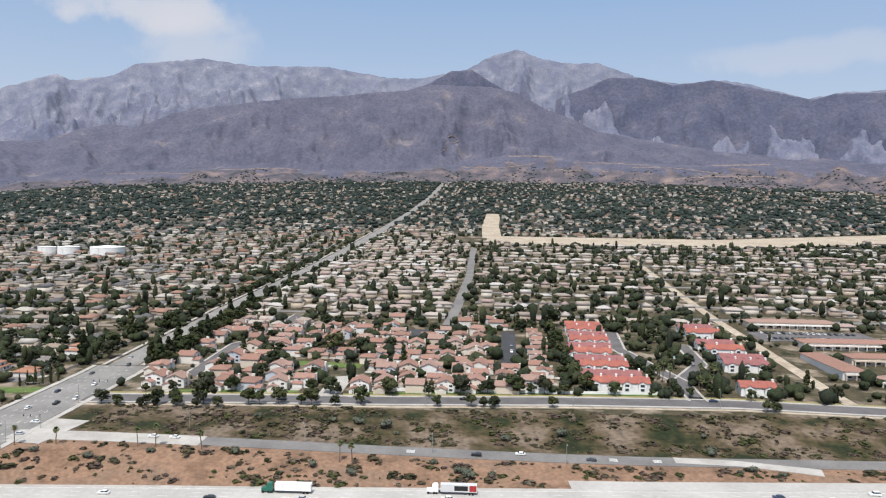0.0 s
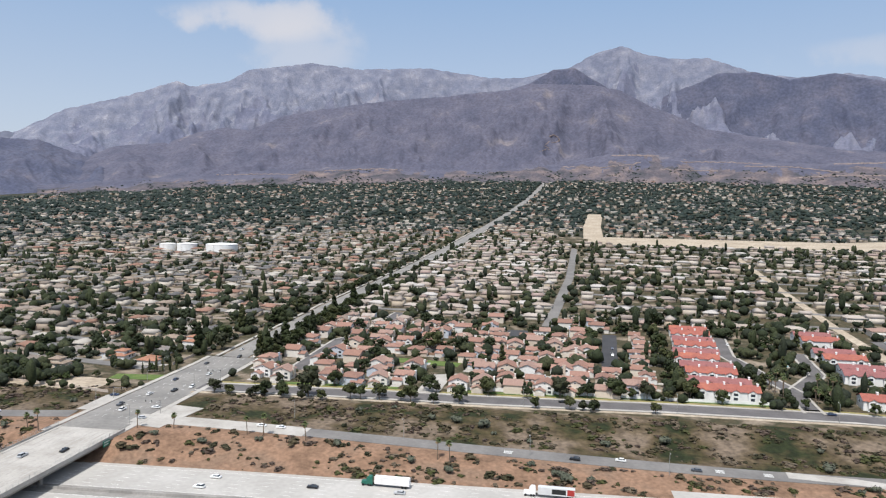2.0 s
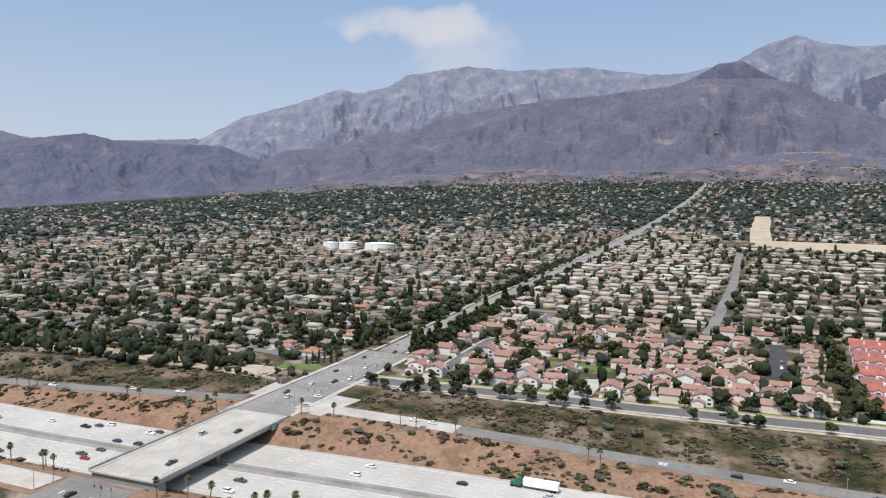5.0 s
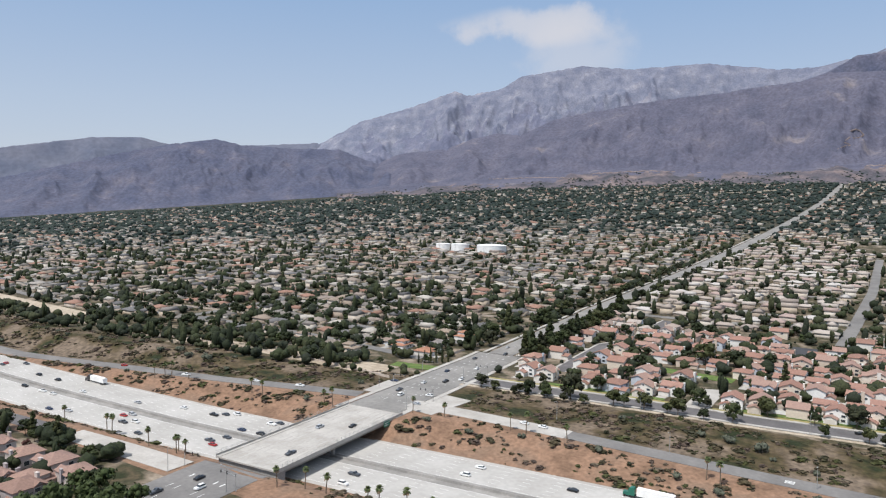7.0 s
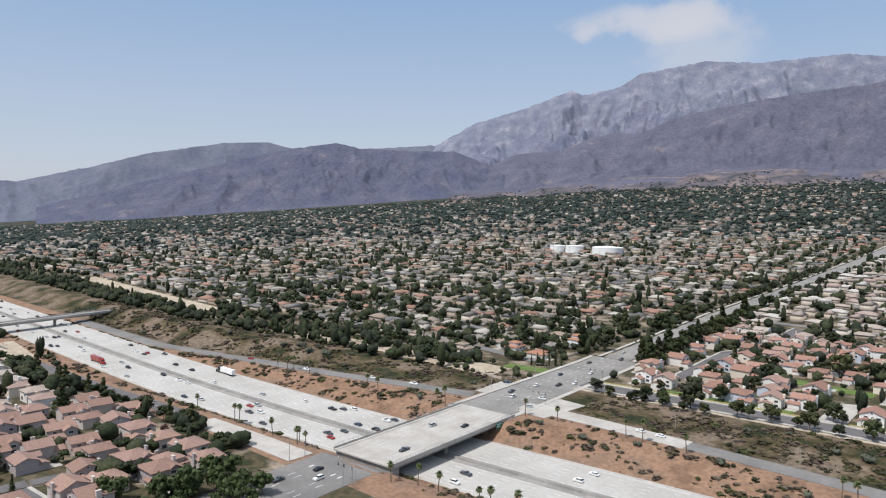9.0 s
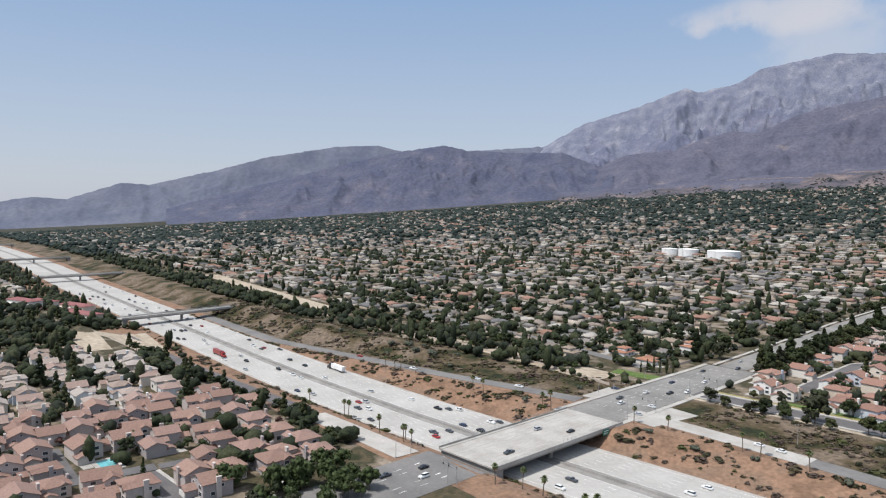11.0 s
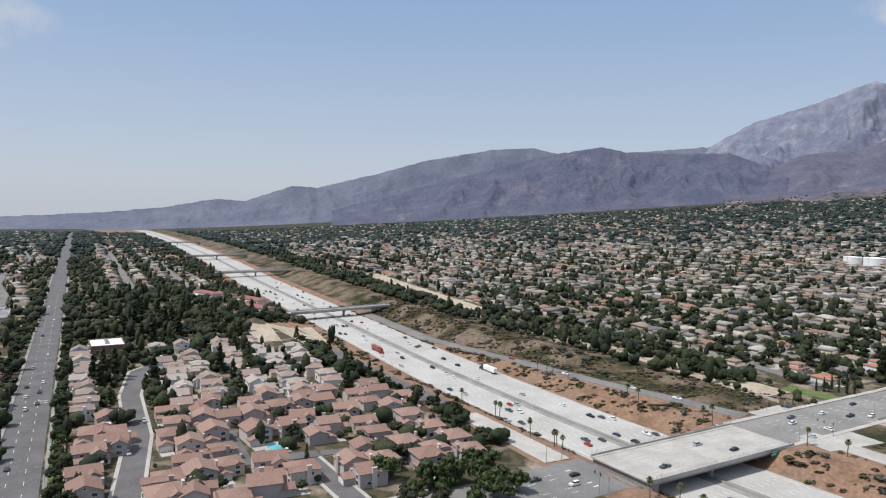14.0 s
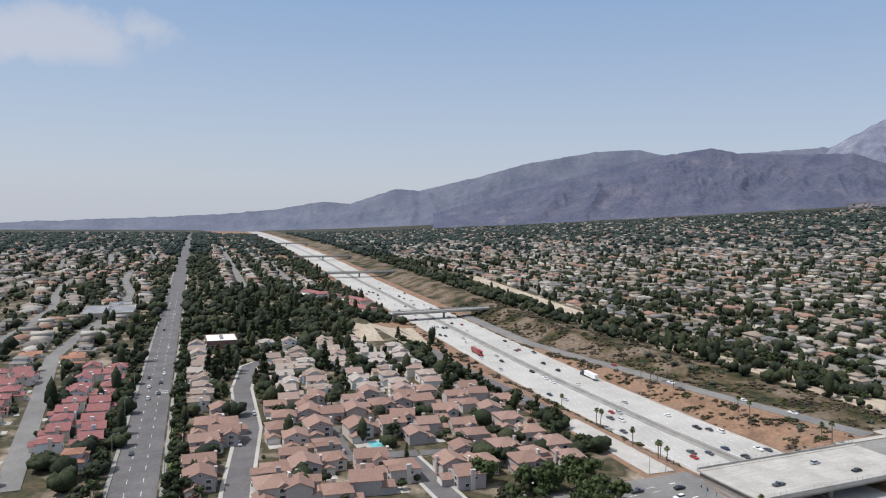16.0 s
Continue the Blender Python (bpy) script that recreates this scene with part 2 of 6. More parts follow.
LEAF = material("dark_green_leaves", [(0.0195, 0.027, 0.009), (0.0285, 0.0375, 0.012), (0.036, 0.0465, 0.015), (0.027, 0.03, 0.0135), (0.048, 0.054, 0.0188)], 1, 0.7, vary="object", fine=0.45)
LEAFFAR = material("leaves_of_many_trees", [(0.0156, 0.0218, 0.00936), (0.0226, 0.0304, 0.0125), (0.0296, 0.0374, 0.0148), (0.0195, 0.025, 0.014), (0.039, 0.0445, 0.0195)], 1, 0.8, 0.5, 0.7, vary="island", fine=0.5)
# far treetops: the blue-grey of distance haze is put into the leaf colour
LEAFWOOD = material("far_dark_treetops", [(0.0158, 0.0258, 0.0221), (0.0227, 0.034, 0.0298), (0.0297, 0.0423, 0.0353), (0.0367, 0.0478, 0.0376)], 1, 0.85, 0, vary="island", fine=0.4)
LEAFBRIGHT = material("fresh_green_leaves", [(0.036, 0.052, 0.016), (0.052, 0.07, 0.022)], 0.6, 0.7, fine=0.4)
LEAFRED = material("plum_coloured_leaves", [(0.075, 0.035, 0.03), (0.10, 0.045, 0.035)], 0.6, 0.7, fine=0.4)
SAGE = material("grey_green_brush", [(0.075, 0.085, 0.06), (0.11, 0.115, 0.085)], 0.8, 0.9, fine=0.4)
BRUSH = material("low_dry_brush", [(0.045, 0.042, 0.022), (0.075, 0.06, 0.034), (0.085, 0.062, 0.048), (0.12, 0.095, 0.066), (0.062, 0.066, 0.025)], 1, 0.95, vary="island", fine=0.4)
FROND = material("palm_fronds", [(0.065, 0.085, 0.03), (0.10, 0.12, 0.045)], 1.2, 0.65, fine=0.3)
DEADFROND = material("dry_palm_skirt", [(0.20, 0.145, 0.085), (0.27, 0.20, 0.12)], 1.5, 0.9, fine=0.3)
TYRE = material("tyre_rubber", [(0.02, 0.02, 0.02), (0.03, 0.03, 0.03)], 2, 0.8)
STEEL = material("galvanised_steel", [(0.32, 0.32, 0.31), (0.40, 0.40, 0.39)], 1, 0.5, metal=0.4)
SIGNGREEN = material("green_sign_sheet", [(0.01, 0.16, 0.10), (0.015, 0.19, 0.12)], 1, 0.5)
POOL = glassy("pool_water", (0.13, 0.38, 0.40), 0.08)
# rock and chaparral of the ranges; bluish distance haze is mixed into the base colours
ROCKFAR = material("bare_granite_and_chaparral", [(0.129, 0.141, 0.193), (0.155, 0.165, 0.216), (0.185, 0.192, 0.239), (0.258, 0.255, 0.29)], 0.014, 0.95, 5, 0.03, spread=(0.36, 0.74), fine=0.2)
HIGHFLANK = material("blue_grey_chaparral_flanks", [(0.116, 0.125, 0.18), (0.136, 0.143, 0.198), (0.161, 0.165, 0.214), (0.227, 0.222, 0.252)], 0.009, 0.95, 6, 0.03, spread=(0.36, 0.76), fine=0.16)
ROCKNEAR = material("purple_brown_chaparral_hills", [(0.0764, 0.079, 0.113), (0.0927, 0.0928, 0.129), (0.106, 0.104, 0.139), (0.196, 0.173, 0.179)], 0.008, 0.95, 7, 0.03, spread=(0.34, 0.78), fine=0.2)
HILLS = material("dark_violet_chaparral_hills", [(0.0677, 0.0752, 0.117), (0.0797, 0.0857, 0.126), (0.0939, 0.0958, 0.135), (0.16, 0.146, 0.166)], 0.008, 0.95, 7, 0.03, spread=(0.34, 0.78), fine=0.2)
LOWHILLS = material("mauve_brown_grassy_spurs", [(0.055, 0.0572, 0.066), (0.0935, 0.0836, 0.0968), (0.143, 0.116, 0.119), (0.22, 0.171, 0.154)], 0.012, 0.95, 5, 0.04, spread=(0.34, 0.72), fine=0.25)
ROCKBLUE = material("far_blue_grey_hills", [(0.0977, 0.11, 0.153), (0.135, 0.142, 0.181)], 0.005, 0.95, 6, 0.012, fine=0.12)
# far ground: tree cover and the shade under it, put into one dark colour
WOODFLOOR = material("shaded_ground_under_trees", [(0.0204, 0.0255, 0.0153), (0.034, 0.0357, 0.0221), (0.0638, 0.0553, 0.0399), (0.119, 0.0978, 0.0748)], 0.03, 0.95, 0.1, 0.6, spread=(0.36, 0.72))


# ---- mesh helpers ----
class Shape:
    """Collects faces of simple solids, to become one mesh."""

    def __init__(self):
        self.v, self.f = [], []

    def add(self, verts, faces):
        o = len(self.v)
        self.v += [tuple(p) for p in verts]
        self.f += [tuple(i + o for i in f) for f in faces]
        return self

    def box(self, x0, x1, y0, y1, z0, z1):
        return self.add([(x0, y0, z0), (x1, y0, z0), (x1, y1, z0), (x0, y1, z0), (x0, y0, z1), (x1, y0, z1), (x1, y1, z1), (x0, y1, z1)],
                        [(3, 2, 1, 0), (4, 5, 6, 7), (0, 1, 5, 4), (1, 2, 6, 5), (2, 3, 7, 6), (3, 0, 4, 7)])

    def taper(self, x0, x1, y0, y1, z0, z1, ix, iy):
        return self.add([(x0, y0, z0), (x1, y0, z0), (x1, y1, z0), (x0, y1, z0), (x0 + ix, y0 + iy, z1), (x1 - ix, y0 + iy, z1), (x1 - ix, y1 - iy, z1), (x0 + ix, y1 - iy, z1)],
                        [(3, 2, 1, 0), (4, 5, 6, 7), (0, 1, 5, 4), (1, 2, 6, 5), (2, 3, 7, 6), (3, 0, 4, 7)])

    def tube(self, p, q, r0, r1, n=8):
        p, q = Vector(p), Vector(q)
        t = (q - p).to_track_quat("Z", "Y").to_matrix()
        ring = [t @ Vector((math.cos(k * math.tau / n), math.sin(k * math.tau / n), 0)) for k in range(n)]
        return self.add([p + c * r0 for c in ring] + [q + c * r1 for c in ring],
                        [(k, (k + 1) % n, n + (k + 1) % n, n + k) for k in range(n)] + [tuple(range(n - 1, -1, -1)), tuple(range(n, 2 * n))])

    def gable(self, x0, x1, y0, y1, z, rise, axis, over=0.5, thick=0.22):
        """Two roof slabs over a rectangle; axis: the ridge's way."""
        if axis == "x":
            half, u0, u1, w = (y1 - y0) / 2, x0 - over, x1 + over, (y0 + y1) / 2
        else:
            half, u0, u1, w = (x1 - x0) / 2, y0 - over, y1 + over, (x0 + x1) / 2
        drop = over * rise / half
        for s in (-1, 1):
            low, e = z - drop, half + over
            pts = [(u0, s * e, low), (u1, s * e, low), (u1, 0, z + rise), (u0, 0, z + rise)]
            pts += [(a, b, c + thick) for a, b, c in pts]
            out = [((a, w + b, c) if axis == "x" else (w + b, a, c)) for a, b, c in pts]
            self.add(out, [(3, 2, 1, 0), (4, 5, 6, 7), (0, 1, 5, 4), (1, 2, 6, 5), (2, 3, 7, 6), (3, 0, 4, 7)])
        return self

    def hip(self, x0, x1, y0, y1, z, rise, over=0.5, thick=0.2):
        x0, x1, y0, y1 = x0 - over, x1 + over, y0 - over, y1 + over
        h = min(x1 - x0, y1 - y0) / 2
        if x1 - x0 > y1 - y0:
            a, b = (x0 + h, (y0 + y1) / 2), (x1 - h, (y0 + y1) / 2)
            f = [(4, 5, 9, 8), (5, 6, 9), (6, 7, 8, 9), (7, 4, 8)]
        else:
            a, b = ((x0 + x1) / 2, y0 + h), ((x0 + x1) / 2, y1 - h)
            f = [(4, 5, 8), (5, 6, 9, 8), (6, 7, 9), (7, 4, 8, 9)]
        base = [(x0, y0), (x1, y0), (x1, y1), (x0, y1)]
        return self.add([(*p, z) for p in base] + [(*p, z + thick) for p in base] + [(*a, z + thick + rise), (*b, z + thick + rise)],
                        [(3, 2, 1, 0), (0, 1, 5, 4), (1, 2, 6, 5), (2, 3, 7, 6), (3, 0, 4, 7)] + f)

    def mesh(self, name, mat, flat=True):
        me = bpy.data.meshes.new(name)
        me.from_pydata(self.v, [], self.f)
        me.materials.append(mat)
        if not flat:
            me.polygons.foreach_set("use_smooth", [True] * len(me.polygons))
        return me


FAMILY = {}


def part(name, shape, mat, parent=None, label="", flat=True):
    ob = new(name, shape.mesh(name, mat, flat))
    ob.parent = parent
    if parent:
        root = parent.parent or parent
        FAMILY[root].append(ob)
    return tagged(ob, label)


def thing(name, label, category, group="", kind=""):
    ob = tagged(new(name), label, category, group, kind)
    FAMILY[ob] = [ob]
    return ob


def grid_mesh(name, pts, mats, pick=None):
    """A sheet from an array of rows of points."""
    h, w, _ = pts.shape
    me = bpy.data.meshes.new(name)
    i = np.arange(h * w).reshape(h, w)
    q = np.stack([i[:-1, :-1], i[:-1, 1:], i[1:, 1:], i[1:, :-1]], -1).reshape(-1, 4)
    me.vertices.add(h * w)
    me.vertices.foreach_set("co", pts.astype(np.float32).ravel())
    me.loops.add(q.size)
    me.loops.foreach_set("vertex_index", q.ravel().astype(np.int32))
    me.polygons.add(len(q))
    me.polygons.foreach_set("loop_start", np.arange(0, q.size, 4, dtype=np.int32))
    me.polygons.foreach_set("use_smooth", np.ones(len(q), bool))
    for m in mats:
        me.materials.append(m)
    if pick is not None:
        c = pts.reshape(-1, 3)[q].mean(1)
        me.polygons.foreach_set("material_index", pick(c[:, 0], c[:, 1]).astype(np.int32))
    me.update(calc_edges=True)
    return new(name, me)


def many(name, verts, faces, places, mats, face_mats=None, smooth_shade=False):
    """One mesh from a template at many places: rows of x, y, z, scale x, y, z, turn."""
    P = np.asarray(places, float).reshape(-1, 7)
    V = np.asarray(verts, float)
    c, s = np.cos(P[:, 6])[:, None], np.sin(P[:, 6])[:, None]
    L = V[None] * P[:, None, 3:6]
    W = np.stack([L[..., 0] * c - L[..., 1] * s, L[..., 0] * s + L[..., 1] * c, L[..., 2]], -1) + P[:, None, :3]
    n, k = len(P), len(V)
    sizes = np.array([len(f) for f in faces])
    flat = np.array([i for f in faces for i in f])
    loops = (flat[None] + (np.arange(n) * k)[:, None]).ravel()
    me = bpy.data.meshes.new(name)
    me.vertices.add(n * k)
    me.vertices.foreach_set("co", W.astype(np.float32).ravel())
    me.loops.add(len(loops))
    me.loops.foreach_set("vertex_index", loops.astype(np.int32))
    tot = np.tile(sizes, n)
    me.polygons.add(len(tot))
    me.polygons.foreach_set("loop_start", (np.cumsum(tot) - tot).astype(np.int32))
    for m in mats:
        me.materials.append(m)
    if face_mats is not None:
        me.polygons.foreach_set("material_index", np.tile(face_mats, n).astype(np.int32))
    if smooth_shade:
        me.polygons.foreach_set("use_smooth", np.ones(len(tot), bool))
    me.update(calc_edges=True)
    return new(name, me)


# ---- the ground ----
def spaced(*runs):
    return np.concatenate([np.arange(a, b, s) for a, b, s in runs] + [[runs[-1][1]]])


gx = spaced((-4800, -1600, 80), (-1600, -800, 20), (-800, 320, 6), (320, 1000, 34), (1000, 4800, 95))
gy = spaced((-4800, -600, 140), (-600, 120, 24), (120, 420, 4), (420, 1500, 20), (1500, 4800, 60))
X, Y = np.meshgrid(gx, gy)


def zone(x, y):
    """Which soil lies where: yards, red earth by the freeway, scrub on the upper bank; far out, ground with tree shade
    painted in.
    """
    d, wob = y - mid(x), 5 * np.sin(x * 0.06) + 3 * np.sin(x * 0.17 + 1)
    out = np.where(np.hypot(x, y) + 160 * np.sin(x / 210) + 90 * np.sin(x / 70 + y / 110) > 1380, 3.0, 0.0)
    out[(d > 0) & (y < ramp_north(x) + 4)] = 1
    out[(y > ramp_north(x) + 4) & (y < ramp_north(x) + 56 + wob * 0.6)] = 2
    out[(d < 0) & (y > ramp_south(x) - 9 + wob * 0.3)] = 1
    return out


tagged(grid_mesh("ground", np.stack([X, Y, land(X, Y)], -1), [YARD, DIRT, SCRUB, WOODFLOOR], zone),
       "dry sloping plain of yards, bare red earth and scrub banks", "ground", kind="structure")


# ---- roads ----
CLEAR = []


def path_points(pts, step):
    out = []
    for (ax, ay), (bx, by) in zip(pts, pts[1:]):
        n = max(1, int(math.hypot(bx - ax, by - ay) / step))
        out += [(ax + (bx - ax) * k / n, ay + (by - ay) * k / n) for k in range(n)]
    return np.array(out + [pts[-1]], float)


def ribbon(name, pts, half, lift, mat, label="", offset=0.0, step=9.0, clear=True, kind="structure", skirt=0.4, category="road", height=None):
    """A strip of paving that follows the land, with edges that go down into it."""
    p = path_points(pts, step)
    t = np.gradient(p, axis=0)
    t /= np.linalg.norm(t, axis=1)[:, None]
    n = np.stack([-t[:, 1], t[:, 0]], -1)
    rows = []
    cross = (half, half, half / 3, -half / 3, -half, -half)
    for i, w in enumerate(cross):
        q = p + n * (w + offset)
        z = (height(q[:, 0], q[:, 1]) if height else land(q[:, 0], q[:, 1])) + (lift - skirt if i in (0, 5) else lift)
        rows.append(np.column_stack([q, z]))
    ob = grid_mesh(name, np.stack(rows, 1)[:, ::-1], [mat])
    ob.data.polygons.foreach_set("use_smooth", np.zeros(len(ob.data.polygons), bool))
    if clear:
        knots = pts[::6] + [pts[-1]] if len(pts) > 14 else pts
        for a, b in zip(knots, knots[1:]):
            CLEAR.append((*a, *b, half + abs(offset)))
    return tagged(ob, label, category, kind=kind)


def clearance(x, y):
    """Distance from a place to the nearest edge of paving."""
    best = np.full(np.shape(x), 1e9)
    for ax, ay, bx, by, h in CLEAR:
        dx, dy = bx - ax, by - ay
        k = np.clip(((x - ax) * dx + (y - ay) * dy) / (dx * dx + dy * dy + 1e-9), 0, 1)
        best = np.minimum(best, np.hypot(x - ax - k * dx, y - ay - k * dy) - h)
    return best


xs = list(range(-4700, 330, 30))
line = [(x, float(mid(x))) for x in xs]
for s, where in ((1, "westbound"), (-1, "eastbound")):
    ribbon("freeway_" + where, line, 11.6, 0.14, LANES, "wide pale concrete freeway carriageway with five worn lanes", s * 15.6, 10)
    ribbon("road_shoulder", line, 1.3, 0.13, CONCRETE, "concrete shoulder along the freeway", s * 28.2, 10, False)
ribbon("road_median", line, 3.9, 0.10, OLDCONCRETE, "grey paved median of the freeway", 0, 10)
ribbon("freeway_merge_lane", [(x, float(mid(x)) + 33) for x in range(30, 330, 15)], 4.4, 0.135, LANES, "pale concrete merging lane beside the freeway", 0, 10)
A = [(-217, 60), (-222, 120), (-229, 200), (-236, 285), (-240, 345), (-247, 450), (-257, 660), (-257, 1560), (-253, 2450), (-262, 3600)]
ribbon("road_avenue", A[:3], 17, 0.12, PALEASPHALT, "broad bleached asphalt avenue", 0, 6)
ribbon("road_avenue", A[3:6], 16, 0.14, AVENUE, "broad bleached asphalt avenue", 0, 6)
ribbon("road_avenue", A[5:], 9.5, 0.35, AVENUE, "broad bleached asphalt avenue that climbs to the hills", 0, 14)
ribbon("road_boulevard", [(-100, -23), (-603, -22), (-1500, -20), (-3400, -18)], 8.6, 0.2, ASPHALT, "long straight asphalt boulevard", 0, 12)
front = [(-228, 376), (-143, 385), (-57, 392), (36, 403), (130, 409), (204, 404), (320, 392), (700, 380)]
ribbon("road_frontage", front, 6.6, 0.16, ASPHALT, "asphalt road in front of the tile-roofed houses", 0, 8)
rampx = list(range(-226, -134, 6))
ribbon("ramp_north_east", [(x, float(ramp_north(x))) for x in rampx], 6.2, 0.18, CONCRETE, "pale concrete head of the freeway ramp", 0, 6)
ribbon("ramp_north_east", [(x, float(ramp_north(x))) for x in range(-136, 330, 10)], 5.6, 0.18, PALEASPHALT, "bleached asphalt freeway ramp", 0, 6)
ribbon("ramp_north_west", [(x, float(ramp_north(x))) for x in range(-700, -254, 8)], 5.4, 0.18, PALEASPHALT, "bleached asphalt freeway ramp beside the bank", 0, 6)
ribbon("ramp_south_west", [(x, float(ramp_south(x))) for x in range(-325, -246, 6)], 6.5, 0.2, CONCRETE, "pale concrete freeway ramp", 0, 6)
ribbon("ramp_south_west", [(x, float(ramp_south(x))) for x in range(-640, -322, 8)], 5.2, 0.16, ASPHALT, "asphalt freeway ramp", 0, 6)

# ---- mountains ----
def mountain(name, label, ridge, near, far, mats, rough, seed, west=(-40, 118), step=0.12, rows=84, bare=2.0):
    """A range on a curve round the plain: ridge holds bearings (degrees west of north) and slopes (percent) of its crest;
    the second material is the bare rock above the share bare of its height."""
    az = np.arange(west[0], west[1], step)
    b, e = np.array(ridge[0::2]), np.array(ridge[1::2])
    turn = np.argsort(b)
    crest = np.interp(az, b[turn], e[turn]) / 100
    k = np.linspace(0, 1.12, rows)
    P = np.zeros((rows, len(az), 3))
    for j, a in enumerate(az):
        ca, sa = math.cos(radians(a)), math.sin(radians(a))
        jag = 0.0013 * noise.fractal((a * 1.9, seed, 0), 0.9, 2.1, 5)
        top = EYE + far * (crest[j] + jag * rough)
        arc = radians(a) * far
        for i, q in enumerate(k):
            r = near + (far - near) * q
            x, y = -sa * r, ca * r
            base = float(fan(x, y)) - 6 if i else float(fan(x, y)) - 30
            w = noise.fractal((x / 120, y / 120, seed), 0.8, 2.1, 5)
            bend = 60 * noise.noise((arc / 500, r / 300, seed + 9))
            spur = noise.ridged_multi_fractal(((arc + bend) / 330, r / 760, seed), 0.8, 2.1, 6, 0.9, 2.0) - 1.1
            s = q if q <= 1 else 1 - (q - 1) * 1.5
            hold = 4 * q * (1 - q) if q < 1 else 0
            f = s ** 1.1 + hold * rough * (0.2 * spur + 0.06 * w)
            P[i, j] = (x, y, base + max(top - base, 0) * max(f, 0))

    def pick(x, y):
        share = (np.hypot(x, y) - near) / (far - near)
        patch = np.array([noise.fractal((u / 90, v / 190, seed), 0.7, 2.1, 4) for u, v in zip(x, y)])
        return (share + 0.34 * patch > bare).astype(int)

    ob = tagged(grid_mesh(name, P, mats, pick if len(mats) > 1 else None), label, "mountain", kind="structure")
    return ob, az, P


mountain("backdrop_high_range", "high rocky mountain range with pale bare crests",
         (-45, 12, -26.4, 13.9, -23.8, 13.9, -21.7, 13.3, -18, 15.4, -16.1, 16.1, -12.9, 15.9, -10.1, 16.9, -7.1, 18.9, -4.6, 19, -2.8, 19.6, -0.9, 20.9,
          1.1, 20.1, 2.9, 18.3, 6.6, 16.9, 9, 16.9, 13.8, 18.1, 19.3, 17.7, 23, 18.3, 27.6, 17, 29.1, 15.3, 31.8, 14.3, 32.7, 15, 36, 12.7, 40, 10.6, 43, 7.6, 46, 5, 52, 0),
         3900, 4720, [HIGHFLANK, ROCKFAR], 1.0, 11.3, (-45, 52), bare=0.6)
mountain("backdrop_eastern_shoulder", "dark shoulder of the high range, haze-tinted blue-violet",
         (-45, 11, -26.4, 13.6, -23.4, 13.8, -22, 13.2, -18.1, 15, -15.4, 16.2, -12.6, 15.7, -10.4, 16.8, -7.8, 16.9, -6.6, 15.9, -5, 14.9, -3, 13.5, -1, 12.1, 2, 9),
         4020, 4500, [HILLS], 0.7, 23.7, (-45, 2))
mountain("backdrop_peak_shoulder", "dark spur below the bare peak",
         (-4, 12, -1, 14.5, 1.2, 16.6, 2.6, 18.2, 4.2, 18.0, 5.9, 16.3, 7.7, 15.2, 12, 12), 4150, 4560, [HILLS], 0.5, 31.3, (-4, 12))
FRONT = mountain("backdrop_foothills", "foothills covered with chaparral, haze-tinted purple-brown",
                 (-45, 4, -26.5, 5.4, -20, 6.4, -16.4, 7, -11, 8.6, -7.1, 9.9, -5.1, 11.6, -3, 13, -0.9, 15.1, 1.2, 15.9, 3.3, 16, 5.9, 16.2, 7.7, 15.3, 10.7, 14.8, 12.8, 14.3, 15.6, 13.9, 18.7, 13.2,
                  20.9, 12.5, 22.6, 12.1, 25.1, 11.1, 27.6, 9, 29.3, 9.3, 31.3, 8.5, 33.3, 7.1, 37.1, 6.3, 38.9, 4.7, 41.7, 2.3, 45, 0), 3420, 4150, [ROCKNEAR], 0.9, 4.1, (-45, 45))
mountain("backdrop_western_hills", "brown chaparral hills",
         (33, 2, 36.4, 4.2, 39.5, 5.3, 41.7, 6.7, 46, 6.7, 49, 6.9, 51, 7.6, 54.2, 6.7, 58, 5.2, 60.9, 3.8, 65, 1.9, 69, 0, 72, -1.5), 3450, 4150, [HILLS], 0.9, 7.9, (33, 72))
mountain("backdrop_far_hills", "far hills painted hazy blue-grey",
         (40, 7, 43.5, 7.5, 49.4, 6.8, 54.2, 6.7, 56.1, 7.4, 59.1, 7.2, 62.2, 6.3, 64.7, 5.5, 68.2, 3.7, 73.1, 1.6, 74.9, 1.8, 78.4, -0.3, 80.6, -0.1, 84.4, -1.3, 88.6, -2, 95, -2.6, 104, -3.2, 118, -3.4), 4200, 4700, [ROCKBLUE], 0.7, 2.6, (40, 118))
LOW = mountain("backdrop_lower_hills", "low brown spurs, haze-tinted mauve, with tracks and oak thickets",
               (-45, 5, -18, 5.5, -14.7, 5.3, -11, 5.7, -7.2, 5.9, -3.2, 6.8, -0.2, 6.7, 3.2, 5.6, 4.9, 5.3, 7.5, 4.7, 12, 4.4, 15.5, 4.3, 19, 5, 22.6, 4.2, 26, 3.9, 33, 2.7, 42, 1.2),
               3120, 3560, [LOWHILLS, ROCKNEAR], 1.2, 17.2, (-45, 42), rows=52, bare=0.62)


def on_hills(bearing, slope):
    """Where the line of sight of that bearing and slope meets the lower hills or the foothills."""
    for _, az, P in (LOW, FRONT):
        col = P[:, int(np.clip(round((bearing - az[0]) / (az[1] - az[0])), 0, len(az) - 1))]
        rise = (col[:, 2] - EYE) / np.hypot(col[:, 0], col[:, 1]) * 100
        over = np.nonzero(rise >= slope)[0]
        if len(over):
            return Vector(col[over[0]])
    return None


